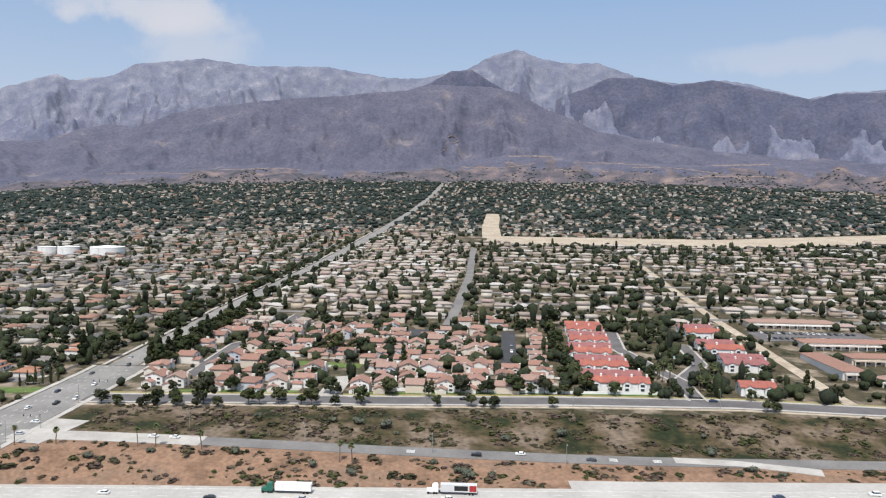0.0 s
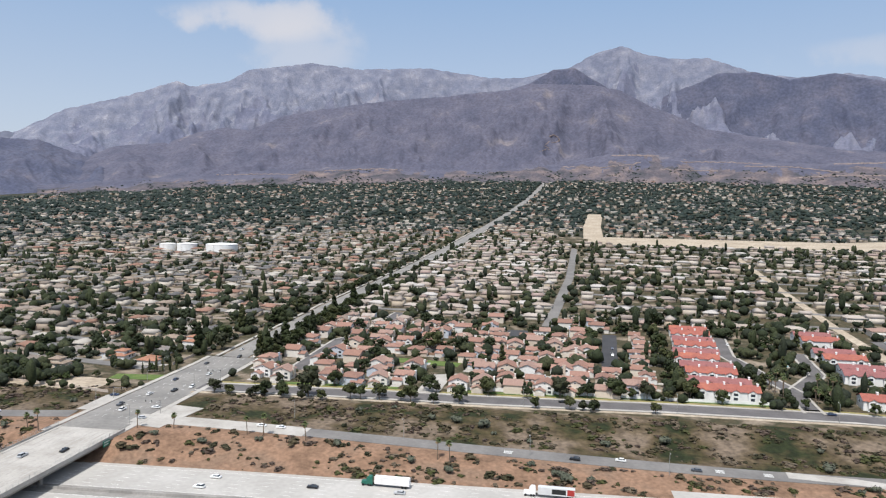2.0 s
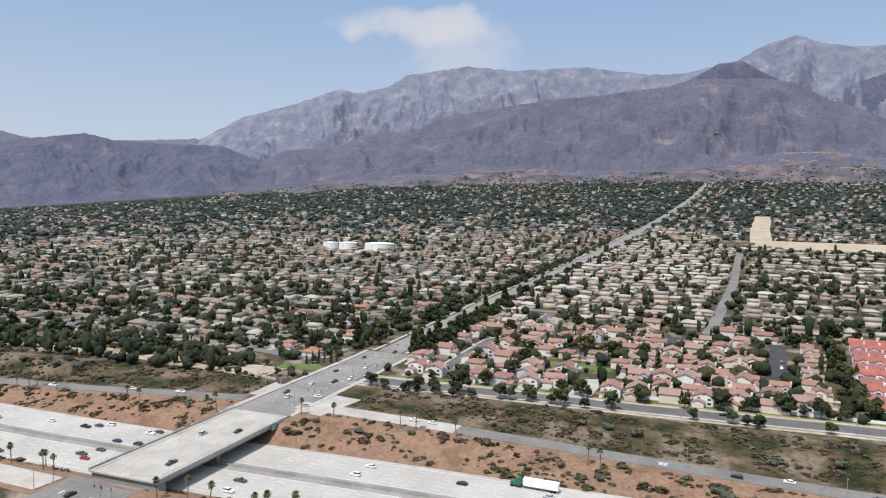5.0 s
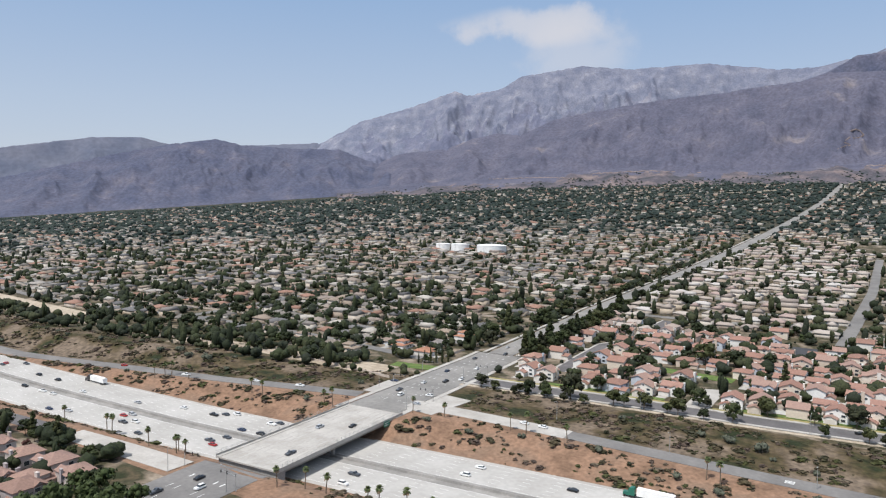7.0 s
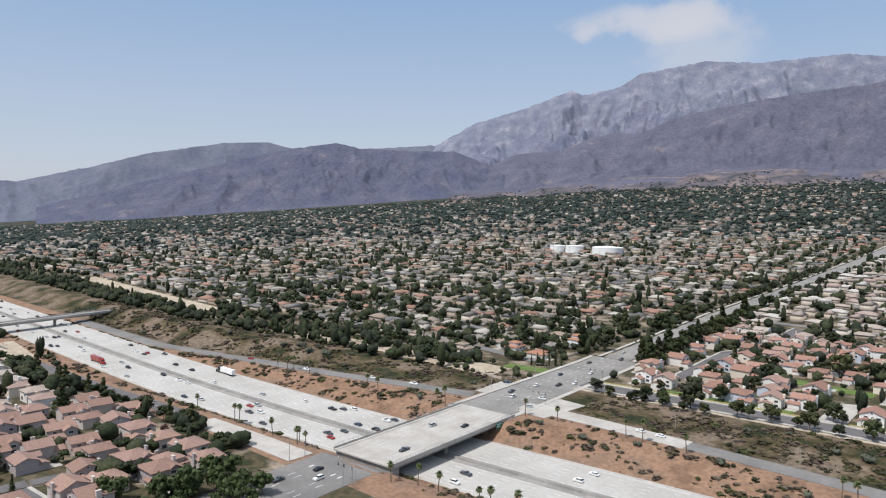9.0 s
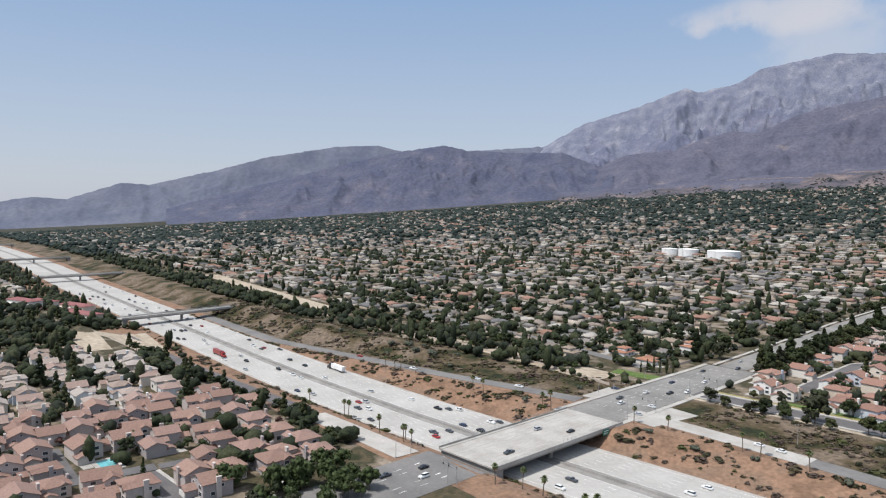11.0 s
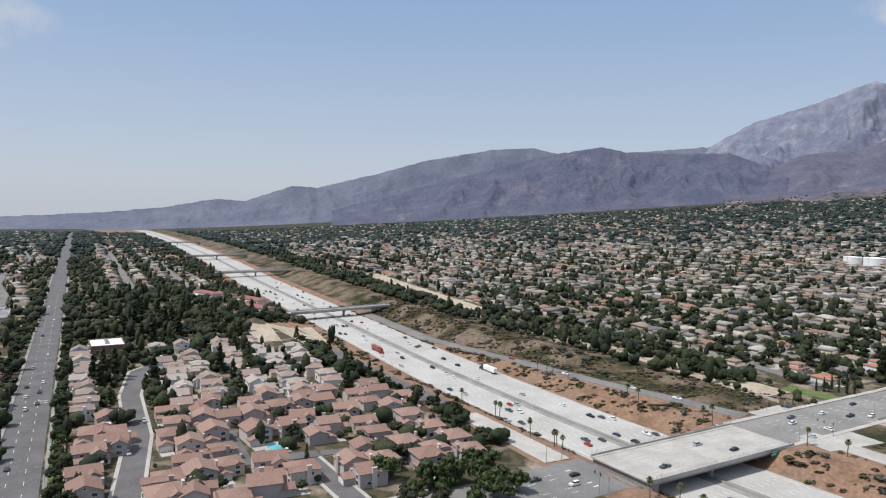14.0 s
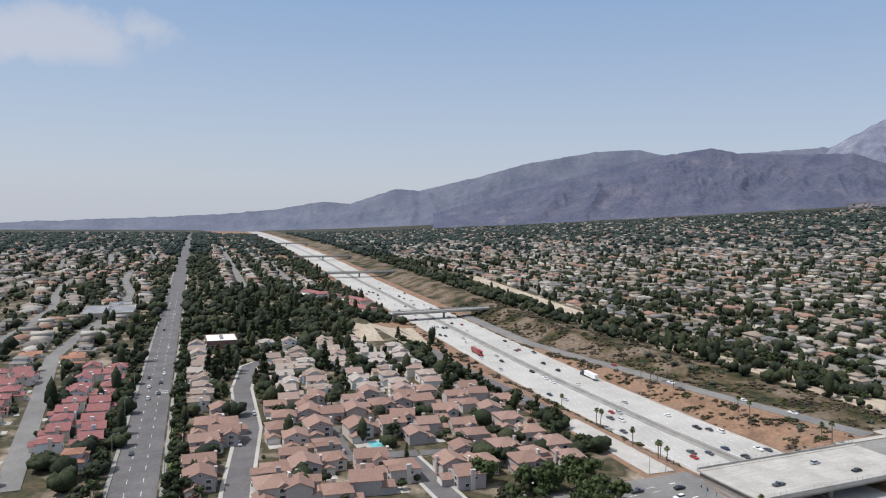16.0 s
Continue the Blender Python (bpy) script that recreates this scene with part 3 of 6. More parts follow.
def hill_track(stops, half, label):
    s, last_ = Shape(), None
    for (a0, e0), (a1, e1) in zip(stops, stops[1:]):
        n = max(2, int(abs(a1 - a0) / 0.25))
        for k in range(n + 1):
            p = on_hills(a0 + (a1 - a0) * k / n, e0 + (e1 - e0) * k / n + 0.05 * math.sin(9 * (a0 + k)))
            if p is None:
                continue
            if last_ is not None and (p - last_).length < 90:
                d = Vector((p.y - last_.y, last_.x - p.x, 0)).normalized() * half
                if d.dot(p) < 0:
                    d = -d
                up = Vector((0, 0, 1.5))
                o = Vector((0, 0, half * 0.35))
                s.add([last_ - d + up - o, last_ + d + up + o, p + d + up + o, p - d + up - o, last_ - d - up * 3, p - d - up * 3], [(0, 1, 2, 3), (4, 0, 3, 5)] if d.cross(p - last_).z > 0 else [(3, 2, 1, 0), (5, 3, 0, 4)])
            last_ = p
    tagged(part("hill_track", s, TRACK), label, "track", kind="structure")


for half, stops in ((9, ((-0.4, 6.4), (-1.8, 6.5), (-3.9, 6.4))), (6, ((-5.4, 5.6), (-9, 5.5), (-11, 5.3))), (6, ((-9.8, 5.0), (-13, 4.9), (-16, 4.2))), (11, ((-15.6, 5.2), (-19.5, 5.3))),
                    (7, ((-13.4, 3.6), (-16, 3.8), (-20, 3.7))), (3, ((5.2, 6.9), (4.2, 7.3), (5.0, 7.8), (3.6, 8.4), (4.4, 9.0))), (6, ((22, 3.9), (17.5, 4.3), (14, 4.1))), (5, ((3.4, 4.9), (0.5, 4.8), (-2.5, 5.4))),
                    (4, ((30, 3.0), (26, 3.3), (23, 3.2))), (5, ((-4, 4.6), (-8, 4.4)))):
    hill_track(stops, half * 0.6, "pale graded earth track on the hillside")

# ---- smaller streets, walks and lots ----
def pavement(pts, off, half=1.4, lift=0.3):
    for s in (-1, 1):
        ribbon("pavement", pts, half, lift, CONCRETE, "pale concrete pavement with a raised kerb", s * off, 9, False, category="pavement")


pavement(A[3:6], 18.2, 1.6, 0.3)
pavement(A[:2], 19.0, 1.6, 0.3)
pavement(A[5:8], 13.0, 1.3, 0.6)
pavement(front, 8.4, 1.2, 0.32)
ribbon("verge", front, 1.6, 0.22, DRYGRASS, "strip of dry yellow-green grass along the kerb", 11.4, 9, False, category="grass verge")
ribbon("pavement", [(-100, -23), (-1500, -20)], 0.8, 0.36, OLDCONCRETE, "pale concrete pavement with a raised kerb", 9.7, 12, False, category="pavement")
ribbon("pavement", [(-100, -23), (-1500, -20)], 0.8, 0.36, OLDCONCRETE, "pale concrete pavement with a raised kerb", -10.2, 12, False, category="pavement")
ribbon("verge", [(-100, -23), (-700, -22)], 1.4, 0.3, GRASS, "strip of green grass between pavement and hedge", -13.0, 12, False, category="grass verge")


def street(pts, half=4.6, mat=None, lift=0.22, walks=True):
    ribbon("road_street", pts, half, lift, mat or ASPHALT, "quiet asphalt street between houses", 0, 9)
    if walks:
        for s in (-1, 1):
            ribbon("pavement", pts, 0.8, lift + 0.14, CONCRETE, "narrow concrete pavement with a kerb", s * (half + 0.8), 9, False, category="pavement")


street([(-255, 12), (-283, 15), (-353, 24), (-429, 25), (-486, 33), (-520, 60)], 4.8)
street([(-240, 90), (-293, 86)], 4.4)
street([(-298, 92), (-301, 52)], 4.0, walks=False)
street([(-304, 61), (-345, 62)], 3.4, walks=False)
street([(-297, 93), (-296, 122)], 3.0, walks=False, lift=0.24)
street([(-97, 396), (-98, 436), (-85, 440)], 6.5, CONCRETE, 0.28, False)
street([(-193, 430), (-196, 519), (-182, 545)], 4.4)
street([(-182, 600), (-180, 640)], 7.0)
street([(6, 476), (6, 590)], 5.5, NEWASPHALT, 0.3, False)
street([(-67, 562), (-67, 590)], 8.5, NEWASPHALT, 0.3, False)
street([(112, 412), (112, 455), (98, 500), (87, 540), (90, 600)], 4.2)
street([(112, 455), (136, 500), (138, 560)], 4.0)
street([(-45, 610), (-43, 696), (-41, 911), (-49, 1234)], 5.0, PALEASPHALT, 0.4, False)
ribbon("path_service", [(196, 415), (195, 552), (193, 660), (196, 900), (200, 1180)], 4.2, 0.35, SAND, "straight pale dirt service road", 0, 12)
ribbon("parking_lot", [(205, 600), (300, 606)], 17, 0.3, ASPHALT, "asphalt parking lot behind the shops", 0, 8)
ribbon("sandy_wash", [(-26, 1960), (-28, 1640), (-20, 1400)], 19, 0.9, SAND, "pale sandy flood channel", 0, 20)
ribbon("sandy_wash", [(-30, 1375), (420, 1372), (760, 1500), (1100, 1620)], 62, 0.9, SAND, "broad pale sandy flood basin", 0, 20)
ribbon("bare_field", [(-550, 150), (-640, 160)], 30, 0.25, SAND, "bare sandy sports field", 0, 8)
ribbon("bare_strip", [(-1010, 392), (-640, 366)], 11, 0.3, SAND, "strip of bare pale earth above the bank", 0, 10)
ribbon("bare_patch", [(-470, 350), (-385, 362), (-282, 364)], 13, 0.25, SAND, "pale gravel yards with small trees", 0, 8, False)
ribbon("concrete_apron", [(80, 331), (108, 330), (142, 323)], 3.6, 0.25, CONCRETE, "smooth pale concrete drainage apron on the slope", 0, 6, category="apron")
ribbon("concrete_apron", [(-214, 302), (-211, 337)], 9, 0.2, CONCRETE, "pale concrete corner where the ramp meets the avenue", 0, 6, category="apron")
ribbon("concrete_apron", [(-260, 318), (-263, 346)], 4, 0.2, CONCRETE, "pale concrete street corner", 0, 6, category="apron")
ribbon("lawn", [(-150, 472), (-92, 468)], 5.5, 0.25, GRASS, "watered green lawn of the small park", 0, 8, category="lawn")
ribbon("lawn", [(-292, 383), (-262, 388)], 6, 0.25, GRASS, "green corner lawn by the avenue", 0, 8, category="lawn")

for line_, half in (([(-870, 2480), (-300, 2950)], 7), ([(1080, 2860), (1400, 2780)], 12)):
    ribbon("graded_terrace", line_, half, 3.0, SAND, "pale graded earth below the hills", 0, 30, category="terrace")
ROWPITCH = 64.0


def wander(x, y):
    """How far the east-west streets stray from a straight line."""
    return 13 * np.sin(np.asarray(x, float) * 0.0115 + np.asarray(y, float) * 0.017)


def bent(x0, x1, y):
    return [(float(x), y + float(wander(x, y))) for x in np.linspace(x0, x1, 14)]


for y in np.arange(415, 1700, ROWPITCH):
    ribbon("road_street", bent(-1900, -285, y), 4.6, 0.4, PALEASPHALT, "quiet bleached street between ranch houses", 0, 22)
for y in np.arange(655, 1330, ROWPITCH):
    ribbon("road_street", [(-232, y), (-60, y)], 4.4, 0.45, PALEASPHALT, "quiet bleached street between houses", 0, 18)
    ribbon("road_street", [(-30, y + 8), (180, y + 10), (205, y + 10), (700, y + 20)], 4.4, 0.45, PALEASPHALT, "quiet bleached street between houses", 0, 18)
for y in np.arange(-80, -700, -ROWPITCH):
    ribbon("road_street", bent(-1900, -300, y), 4.6, 0.3, PALEASPHALT, "quiet bleached street between houses", 0, 22)
for y in (58, 122):
    ribbon("road_street", [(-1900, y), (-900, y)], 4.6, 0.3, PALEASPHALT, "quiet bleached street between houses", 0, 22)
for x in (-560, -900, -1300):
    ribbon("road_street", [(x, 420), (x, 1500)], 4.6, 0.42, PALEASPHALT, "quiet bleached cross street", 0, 22)

# ---- road markings ----
marks = Shape()


def mark(x, y, ax, half_l, half_w, lift):
    dx, dy = math.cos(ax), math.sin(ax)
    c = [(x + dx * a - dy * b, y + dy * a + dx * b) for a, b in ((-half_l, -half_w), (half_l, -half_w), (half_l, half_w), (-half_l, half_w))]
    marks.add([(px, py, float(land(px, py)) + lift) for px, py in c], [(0, 1, 2, 3)])


for x in range(-900, 300, 12):
    for o in (7.9, 11.6, 15.3, 19.0, 22.7):
        for s in (-1, 1):
            mark(x, float(mid(x)) + s * o, 0.0, 2.0, 0.09, 0.165)
for x in range(-900, 300, 6):
    for o in (4.6, 26.6):
        for s in (-1, 1):
            mark(x, float(mid(x)) + s * o, 0.0, 3.0, 0.09, 0.165)
for x in range(-900, -110, 14):
    mark(x, -22.6 + 3.0, 0, 2.2, 0.09, 0.235)
    mark(x, -22.6 - 3.0, 0, 2.2, 0.09, 0.235)
for x in (-432, -436):
    mark(x, -18.5, 0, 0.35, 3.2, 0.235)
for y in range(312, 455, 9):
    ax = np.interp(y, [q[1] for q in A], [q[0] for q in A])
    for o in (-9, -5.2, 4.2, 8):
        mark(ax + o, y, math.pi / 2, 1.7, 0.1, 0.165)
for o in (-9, -5, 5, 9):
    mark(-225.5 + o, 168, math.pi / 2 + 0.08, 1.9, 0.12, 0.145)
    mark(-226.8 + o, 179, math.pi / 2 + 0.08, 1.4, 0.3, 0.145)
    mark(-224.5 + o, 157, math.pi / 2 + 0.08, 1.9, 0.12, 0.145)
for x in (-40, 52, 72):
    for o in (-1.3, 0, 1.3):
        mark(x, float(ramp_north(x)) + o, 0, 1.9, 0.32, 0.2)
tagged(part("road_marking", marks, PAINT), "worn white lane lines and stop bars painted on the paving", "road marking", kind="stuff")

# ---- freeway barrier ----
bar = thing("median_barrier", "low grey concrete barrier along the freeway median", "barrier", kind="structure")
for x in range(-1500, 300, 30):
    s, y0, y1 = Shape(), float(mid(x)), float(mid(x + 30))
    z = float(FLOOR) + float(fan(x, 240)) + 0.1
    s.add([(x, y0 - .35, z), (x + 29.9, y1 - .35, z), (x + 29.9, y1 - .12, z + 1.05), (x, y0 - .12, z + 1.05), (x, y0 + .35, z), (x + 29.9, y1 + .35, z), (x + 29.9, y1 + .12, z + 1.05), (x, y0 + .12, z + 1.05)],
          [(0, 1, 2, 3), (5, 4, 7, 6), (3, 2, 6, 7), (0, 3, 7, 4), (1, 5, 6, 2)])
    part("barrier_section", s, OLDCONCRETE, bar)


WORN = material("tyre_worn_concrete", [(0.33, 0.31, 0.285), (0.42, 0.40, 0.37)], 0.15, 0.85, fine=0.1)
# ---- overpasses ----
def overpass(label, length, width, height, thick=1.9, fence=True, pier=0.0):
    """Deck along the y axis with its top at 0."""
    o = thing("overpass", label, "bridge")
    h = width / 2
    part("deck", Shape().box(-h, h, -length / 2, length / 2, -0.5, 0.16), CONCRETE, o, "pale concrete deck with tyre-worn lanes")
    g = Shape().taper(-h + 1.2, h - 1.2, -length / 2 + 2, length / 2 - 2, -thick, -0.5, -0.6, 0)
    part("girder", g, OLDCONCRETE, o, "grey concrete box girder")
    for s in (-1, 1):
        p = part("parapet", Shape().taper(s * (h - 0.2) - 0.22, s * (h - 0.2) + 0.22, -length / 2, length / 2, 0.16, 1.15, 0.08, 0), CONCRETE, o)
        part("walkway", Shape().box(s * (h - 1.3) - 0.9, s * (h - 1.3) + 0.9, -length / 2, length / 2, 0.16, 0.34), CONCRETE, o)
        if fence:
            f = Shape()
            for y in np.arange(-length / 2, length / 2 + 0.1, 3):
                f.tube((s * (h - 0.2), y, 1.15), (s * (h - 0.2), y, 2.6), 0.05, 0.05, 5)
            for z in (1.5, 1.85, 2.2, 2.58):
                f.box(s * (h - 0.2) - 0.02, s * (h - 0.2) + 0.02, -length / 2, length / 2, z, z + 0.04)
            part("railing", f, STEEL, p, "thin steel safety railing")
        part("abutment", Shape().box(-h + 0.6, h - 0.6, s * (length / 2 - 3) - 2.0, s * (length / 2 - 3) + 2.0, -height, -0.5), OLDCONCRETE, o)
    for x in np.linspace(-h + 5, h - 5, 4 if width > 25 else 2):
        part("column", Shape().tube((x, pier, -height), (x, pier, -thick), 0.95, 1.1, 14), OLDCONCRETE, o)
    part("pier_cap", Shape().taper(-h + 3, h - 3, pier - 1.1, pier + 1.1, -thick - 0.7, -thick + 0.05, -1.2, 0), OLDCONCRETE, o)
    return o


main = overpass("broad pale concrete overpass across the freeway", 93, 34.6, 7.4, pier=-4.5)
main.matrix_basis = pose(-231, 245.5, 0.22, 0, 0, 4.2)
b2 = overpass("narrow concrete overpass with twin columns", 118, 11, 7.4, 1.6, True)
b2.matrix_basis = pose(-690, 239, 0.8, 0, 0, 8)
for x, y in ((-1097, 240), (-1440, 241), (-2050, 241)):
    copy_thing(b2, pose(x, y, float(fan(x, y)) + 0.8, 0, 0, 4))
for o in (-10.5, -7.2, -3.8, 3.5, 7, 10.4):
    part("tyre_track", Shape().box(o - 0.45, o + 0.45, -45, 45, 0.160, 0.166), WORN, main, "slightly darker worn tyre track")


# ---- repeats ----
def clone(proto, m):
    """A copy of a thing with its parts, which shares their meshes."""
    made = {}
    for o in FAMILY[proto]:
        c = o.copy()
        scene.collection.objects.link(c)
        c.parent = made.get(o.parent)
        made[o] = c
    made[proto].matrix_basis = m
    return made[proto]


# ---- houses ----
def window(parent, x, y, z, w, h, side):
    """A framed window on a wall; side: 's', 'n', 'e' or 'w'."""
    fr, gl = Shape(), Shape()
    o = 0.06
    if side in "sn":
        k = -1 if side == "s" else 1
        fr.box(x - w / 2 - .12, x + w / 2 + .12, min(y, y + k * o), max(y, y + k * o), z - .12, z + h + .12)
        gl.box(x - w / 2, x + w / 2, min(y, y + k * .09), max(y, y + k * .09), z, z + h)
    else:
        k = 1 if side == "e" else -1
        fr.box(min(x, x + k * o), max(x, x + k * o), y - w / 2 - .12, y + w / 2 + .12, z - .12, z + h + .12)
        gl.box(min(x, x + k * .09), max(x, x + k * .09), y - w / 2, y + w / 2, z, z + h)
    k = len(fr.f)
    fr.add(gl.v, gl.f)
    f = part("window", fr, TRIM, parent)
    f.data.materials.append(GLASS)
    for i in range(k, len(fr.f)):
        f.data.polygons[i].material_index = 1


def gable_wall(s, x0, x1, y0, y1, z, rise, axis):
    if axis == "y":
        m = (x0 + x1) / 2
        for y in (y0, y1):
            s.add([(x0, y, z), (x1, y, z), (m, y, z + rise)], [(0, 1, 2)])
    else:
        m = (y0 + y1) / 2
        for x in (x0, x1):
            s.add([(x, y0, z), (x, y1, z), (x, m, z + rise)], [(0, 1, 2)])


def two_storey(roof, label, kind, stucco=None):
    """A tract house with a garage; its front faces the south."""
    o = thing("house", label, "house", "tile-roofed tract houses")
    w, r = Shape(), Shape()
    if kind == 0:
        w.box(-5, 5, -3, 7, -1.2, 5.4)
        gable_wall(w, -5, 5, -3, 7, 5.4, 2.3, "y")
        w.box(-5, 0.6, -7, -3, -1.2, 2.7)
        r.gable(-5, 5, -3, 7, 5.4, 2.3, "y")
        lower, gx = Shape().gable(-5, 0.6, -7, -2.9, 2.7, 1.3, "y", 0.45), -2.2
        gable_wall(w, -5, 0.6, -7, -3, 2.7, 1.3, "y")
    elif kind == 1:
        w.box(-5.5, 5.5, -2.5, 6, -1.2, 5.3)
        gable_wall(w, -5.5, 5.5, -2.5, 6, 5.3, 2.0, "x")
        w.box(0.2, 5.2, -5.2, -2.5, -1.2, 5.0)
        gable_wall(w, 0.2, 5.2, -5.2, -2, 5.0, 1.5, "y")
        w.box(-5.4, 0.2, -6.4, -2.5, -1.2, 2.7)
        r.gable(-5.5, 5.5, -2.5, 6, 5.3, 2.0, "x")
        r.gable(0.2, 5.2, -5.2, 1.4, 5.0, 1.5, "y", 0.4)
        lower, gx = Shape().gable(-5.4, 0.2, -6.4, -2.4, 2.7, 1.1, "x", 0.4), -2.6
        gable_wall(w, -5.4, 0.2, -6.4, -2.5, 2.7, 1.1, "x")
    else:
        w.box(-4.6, 5.4, -4, 6.4, -1.2, 5.3)
        w.box(-5.8, -0.4, -7.4, -1, -1.2, 2.8)
        gable_wall(w, -5.8, -0.4, -7.4, -1, 2.8, 1.4, "y")
        r.hip(-4.6, 5.4, -4, 6.4, 5.3, 2.1, 0.55)
        r.gable(1.2, 5.0, -4.4, 1, 5.25, 1.3, "y", 0.35)
        gable_wall(w, 1.2, 5.0, -4.3, 1, 5.3, 1.3, "y")
        lower, gx = Shape().gable(-5.8, -0.4, -7.4, -1, 2.8, 1.4, "y", 0.45), -3.1
    part("wall", w, stucco or STUCCO, o)
    part("roof", r, roof, o)
    part("garage_roof", lower, roof, o)
    y = {0: -7.0, 1: -6.4, 2: -7.4}[kind]
    d = Shape().box(gx - 2.3, gx + 2.3, y - 0.07, y, 0.05, 2.15)
    for z in (0.55, 1.1, 1.65):
        d.box(gx - 2.3, gx + 2.3, y - 0.09, y, z, z + 0.05)
    part("garage_door", d, DOORPAINT, o)
    part("driveway", Shape().box(gx - 2.6, gx + 2.6, y - 5, y - 0.1, -0.5, -0.12), CONCRETE, o)
    front = {0: -3.0, 1: -5.2, 2: -4.0}[kind]
    window(o, 2.7, front, 3.3, 1.7, 1.25, "s")
    window(o, 2.7, front, 0.8, 1.9, 1.4, "s")
    if kind == 0:
        window(o, -2.4, -3, 3.7, 1.5, 1.0, "s")
        window(o, 0.0, -3, 6.0, 0.9, 0.7, "s")
    if kind == 1:
        window(o, -2.6, -2.5, 3.6, 1.5, 1.0, "s")
    ex = {0: 5, 1: 5.5, 2: 5.4}[kind]
    window(o, ex, 3.2, 3.4, 1.4, 1.1, "e")
    window(o, ex, 0.2, 1.0, 1.4, 1.2, "e")
    window(o, -2, {0: 7, 1: 6, 2: 6.4}[kind], 3.3, 1.6, 1.1, "n")
    window(o, 2.2, {0: 7, 1: 6, 2: 6.4}[kind], 0.9, 1.9, 1.9, "n")
    c = Shape().box(ex, ex + 0.8, 1.2, 2.8, -0.6, 7.3).box(ex - 0.08, ex + 0.88, 1.1, 2.9, 7.3, 7.5)
    part("chimney", c, stucco or STUCCO, o)
    return o


def ranch(label, kind):
    """A long low house; its front faces the south."""
    o = thing("house", label, "house", "ranch houses")
    w, r = Shape(), Shape()
    if kind == 0:
        w.box(-9, 7, -3.5, 5.5, -1.2, 2.7).box(2, 8.6, -7.5, -3.5, -1.2, 2.7)
        r.hip(-9, 7, -3.5, 5.5, 2.7, 1.7, 0.7)
        r.gable(2, 8.6, -7.5, 0, 2.72, 1.3, "y", 0.6)
        gable_wall(w, 2, 8.6, -7.5, -3.5, 2.7, 1.3, "y")
        gx, gy = 5.3, -7.5
    elif kind == 1:
        w.box(-8, 8, -4, 5, -1.2, 2.7)
        gable_wall(w, -8, 8, -4, 5, 2.7, 1.8, "x")
        r.gable(-8, 8, -4, 5, 2.7, 1.8, "x", 0.7)
        gx, gy = 4.6, -4.0
    elif kind == 2:
        w.box(-8.5, 5, -3, 6, -1.2, 2.8).box(-8.5, -2.5, -8, -3, -1.2, 2.8)
        r.hip(-8.5, 5, -3, 6, 2.8, 1.9, 0.7)
        r.hip(-8.5, -2.5, -8, 1, 2.81, 1.4, 0.65)
        gx, gy = -5.5, -8.0
    else:
        w.box(-7, 7, -5, 5, -1.2, 2.8).box(-3.5, 4, -3.5, 4, 2.8, 5.4)
        r.hip(-7, 7, -5, 5, 2.8, 1.5, 0.6)
        r.hip(-3.5, 4, -3.5, 4, 5.4, 1.4, 0.55)
        gx, gy = -4.2, -5.0
    part("wall", w, STUCCO, o)
    part("roof", r, ROOFMIX, o)
    part("garage_door", Shape().box(gx - 2.3, gx + 2.3, gy - 0.08, gy, 0.05, 2.15), DOORPAINT, o)
    part("driveway", Shape().box(gx - 2.8, gx + 2.8, gy - 6, gy - 0.1, -0.5, -0.12), CONCRETE, o)
    fy = {0: -3.5, 1: -4.0, 2: -3.0, 3: -5.0}[kind]
    window(o, -0.2 if kind != 0 else -6, fy, 0.9, 2.0, 1.3, "s")
    window(o, 3.2 if kind in (2, 3) else -2.8, fy, 0.9, 1.6, 1.2, "s")
    window(o, {0: 7, 1: 8, 2: 5, 3: 7}[kind], 2, 1.0, 1.5, 1.1, "e")
    window(o, -2, {0: 5.5, 1: 5, 2: 6, 3: 5}[kind], 0.9, 1.9, 1.2, "n")
    if kind == 3:
        window(o, 0.2, -3.5, 3.6, 1.8, 1.1, "s")
    part("chimney", Shape().box(-1.2, -0.2, 1.2, 2.1, 2.5, 5.1), BLOCK, o)
    return o


def town_row(roof, label, length):
    """A long two-storey row of townhouses with small gables on the front."""
    o = thing("townhouse_row", label, "townhouse", "red-roofed townhouse rows")
    h = length / 2
    w = Shape().box(-h, h, -6, 6, -1.2, 5.4)
    gable_wall(w, -h, h, -6, 6, 5.4, 2.5, "x")
    r = Shape().gable(-h, h, -6, 6, 5.4, 2.5, "x", 0.6)
    for k, x in enumerate(np.linspace(-h + 4.5, h - 4.5, max(2, int(length / 9)))):
        w.box(x - 2.4, x + 2.4, -7.4, -6, -1.2, 5.2)
        gable_wall(w, x - 2.4, x + 2.4, -7.4, -5, 5.2, 1.3, "y")
        part("gable_roof", Shape().gable(x - 2.4, x + 2.4, -7.4, -2.5, 5.2, 1.3, "y", 0.4), roof, o)
        window(o, x, -7.4, 3.2, 2.4, 1.5, "s")
        window(o, x, -7.4, 0.7, 2.2, 1.6, "s")
        part("chimney", Shape().box(x + 3.2, x + 4.2, -1, 0.6, 5, 9.0).box(x + 3.1, x + 4.3, -1.1, 0.7, 9.0, 9.2), WHITE, o, "pale stucco chimney")
    part("wall", w, WHITE, o)
    part("roof", r, roof, o)
    window(o, h, 1, 3.2, 1.5, 1.2, "e")
    window(o, -h, 1, 3.2, 1.5, 1.2, "w")
    return o


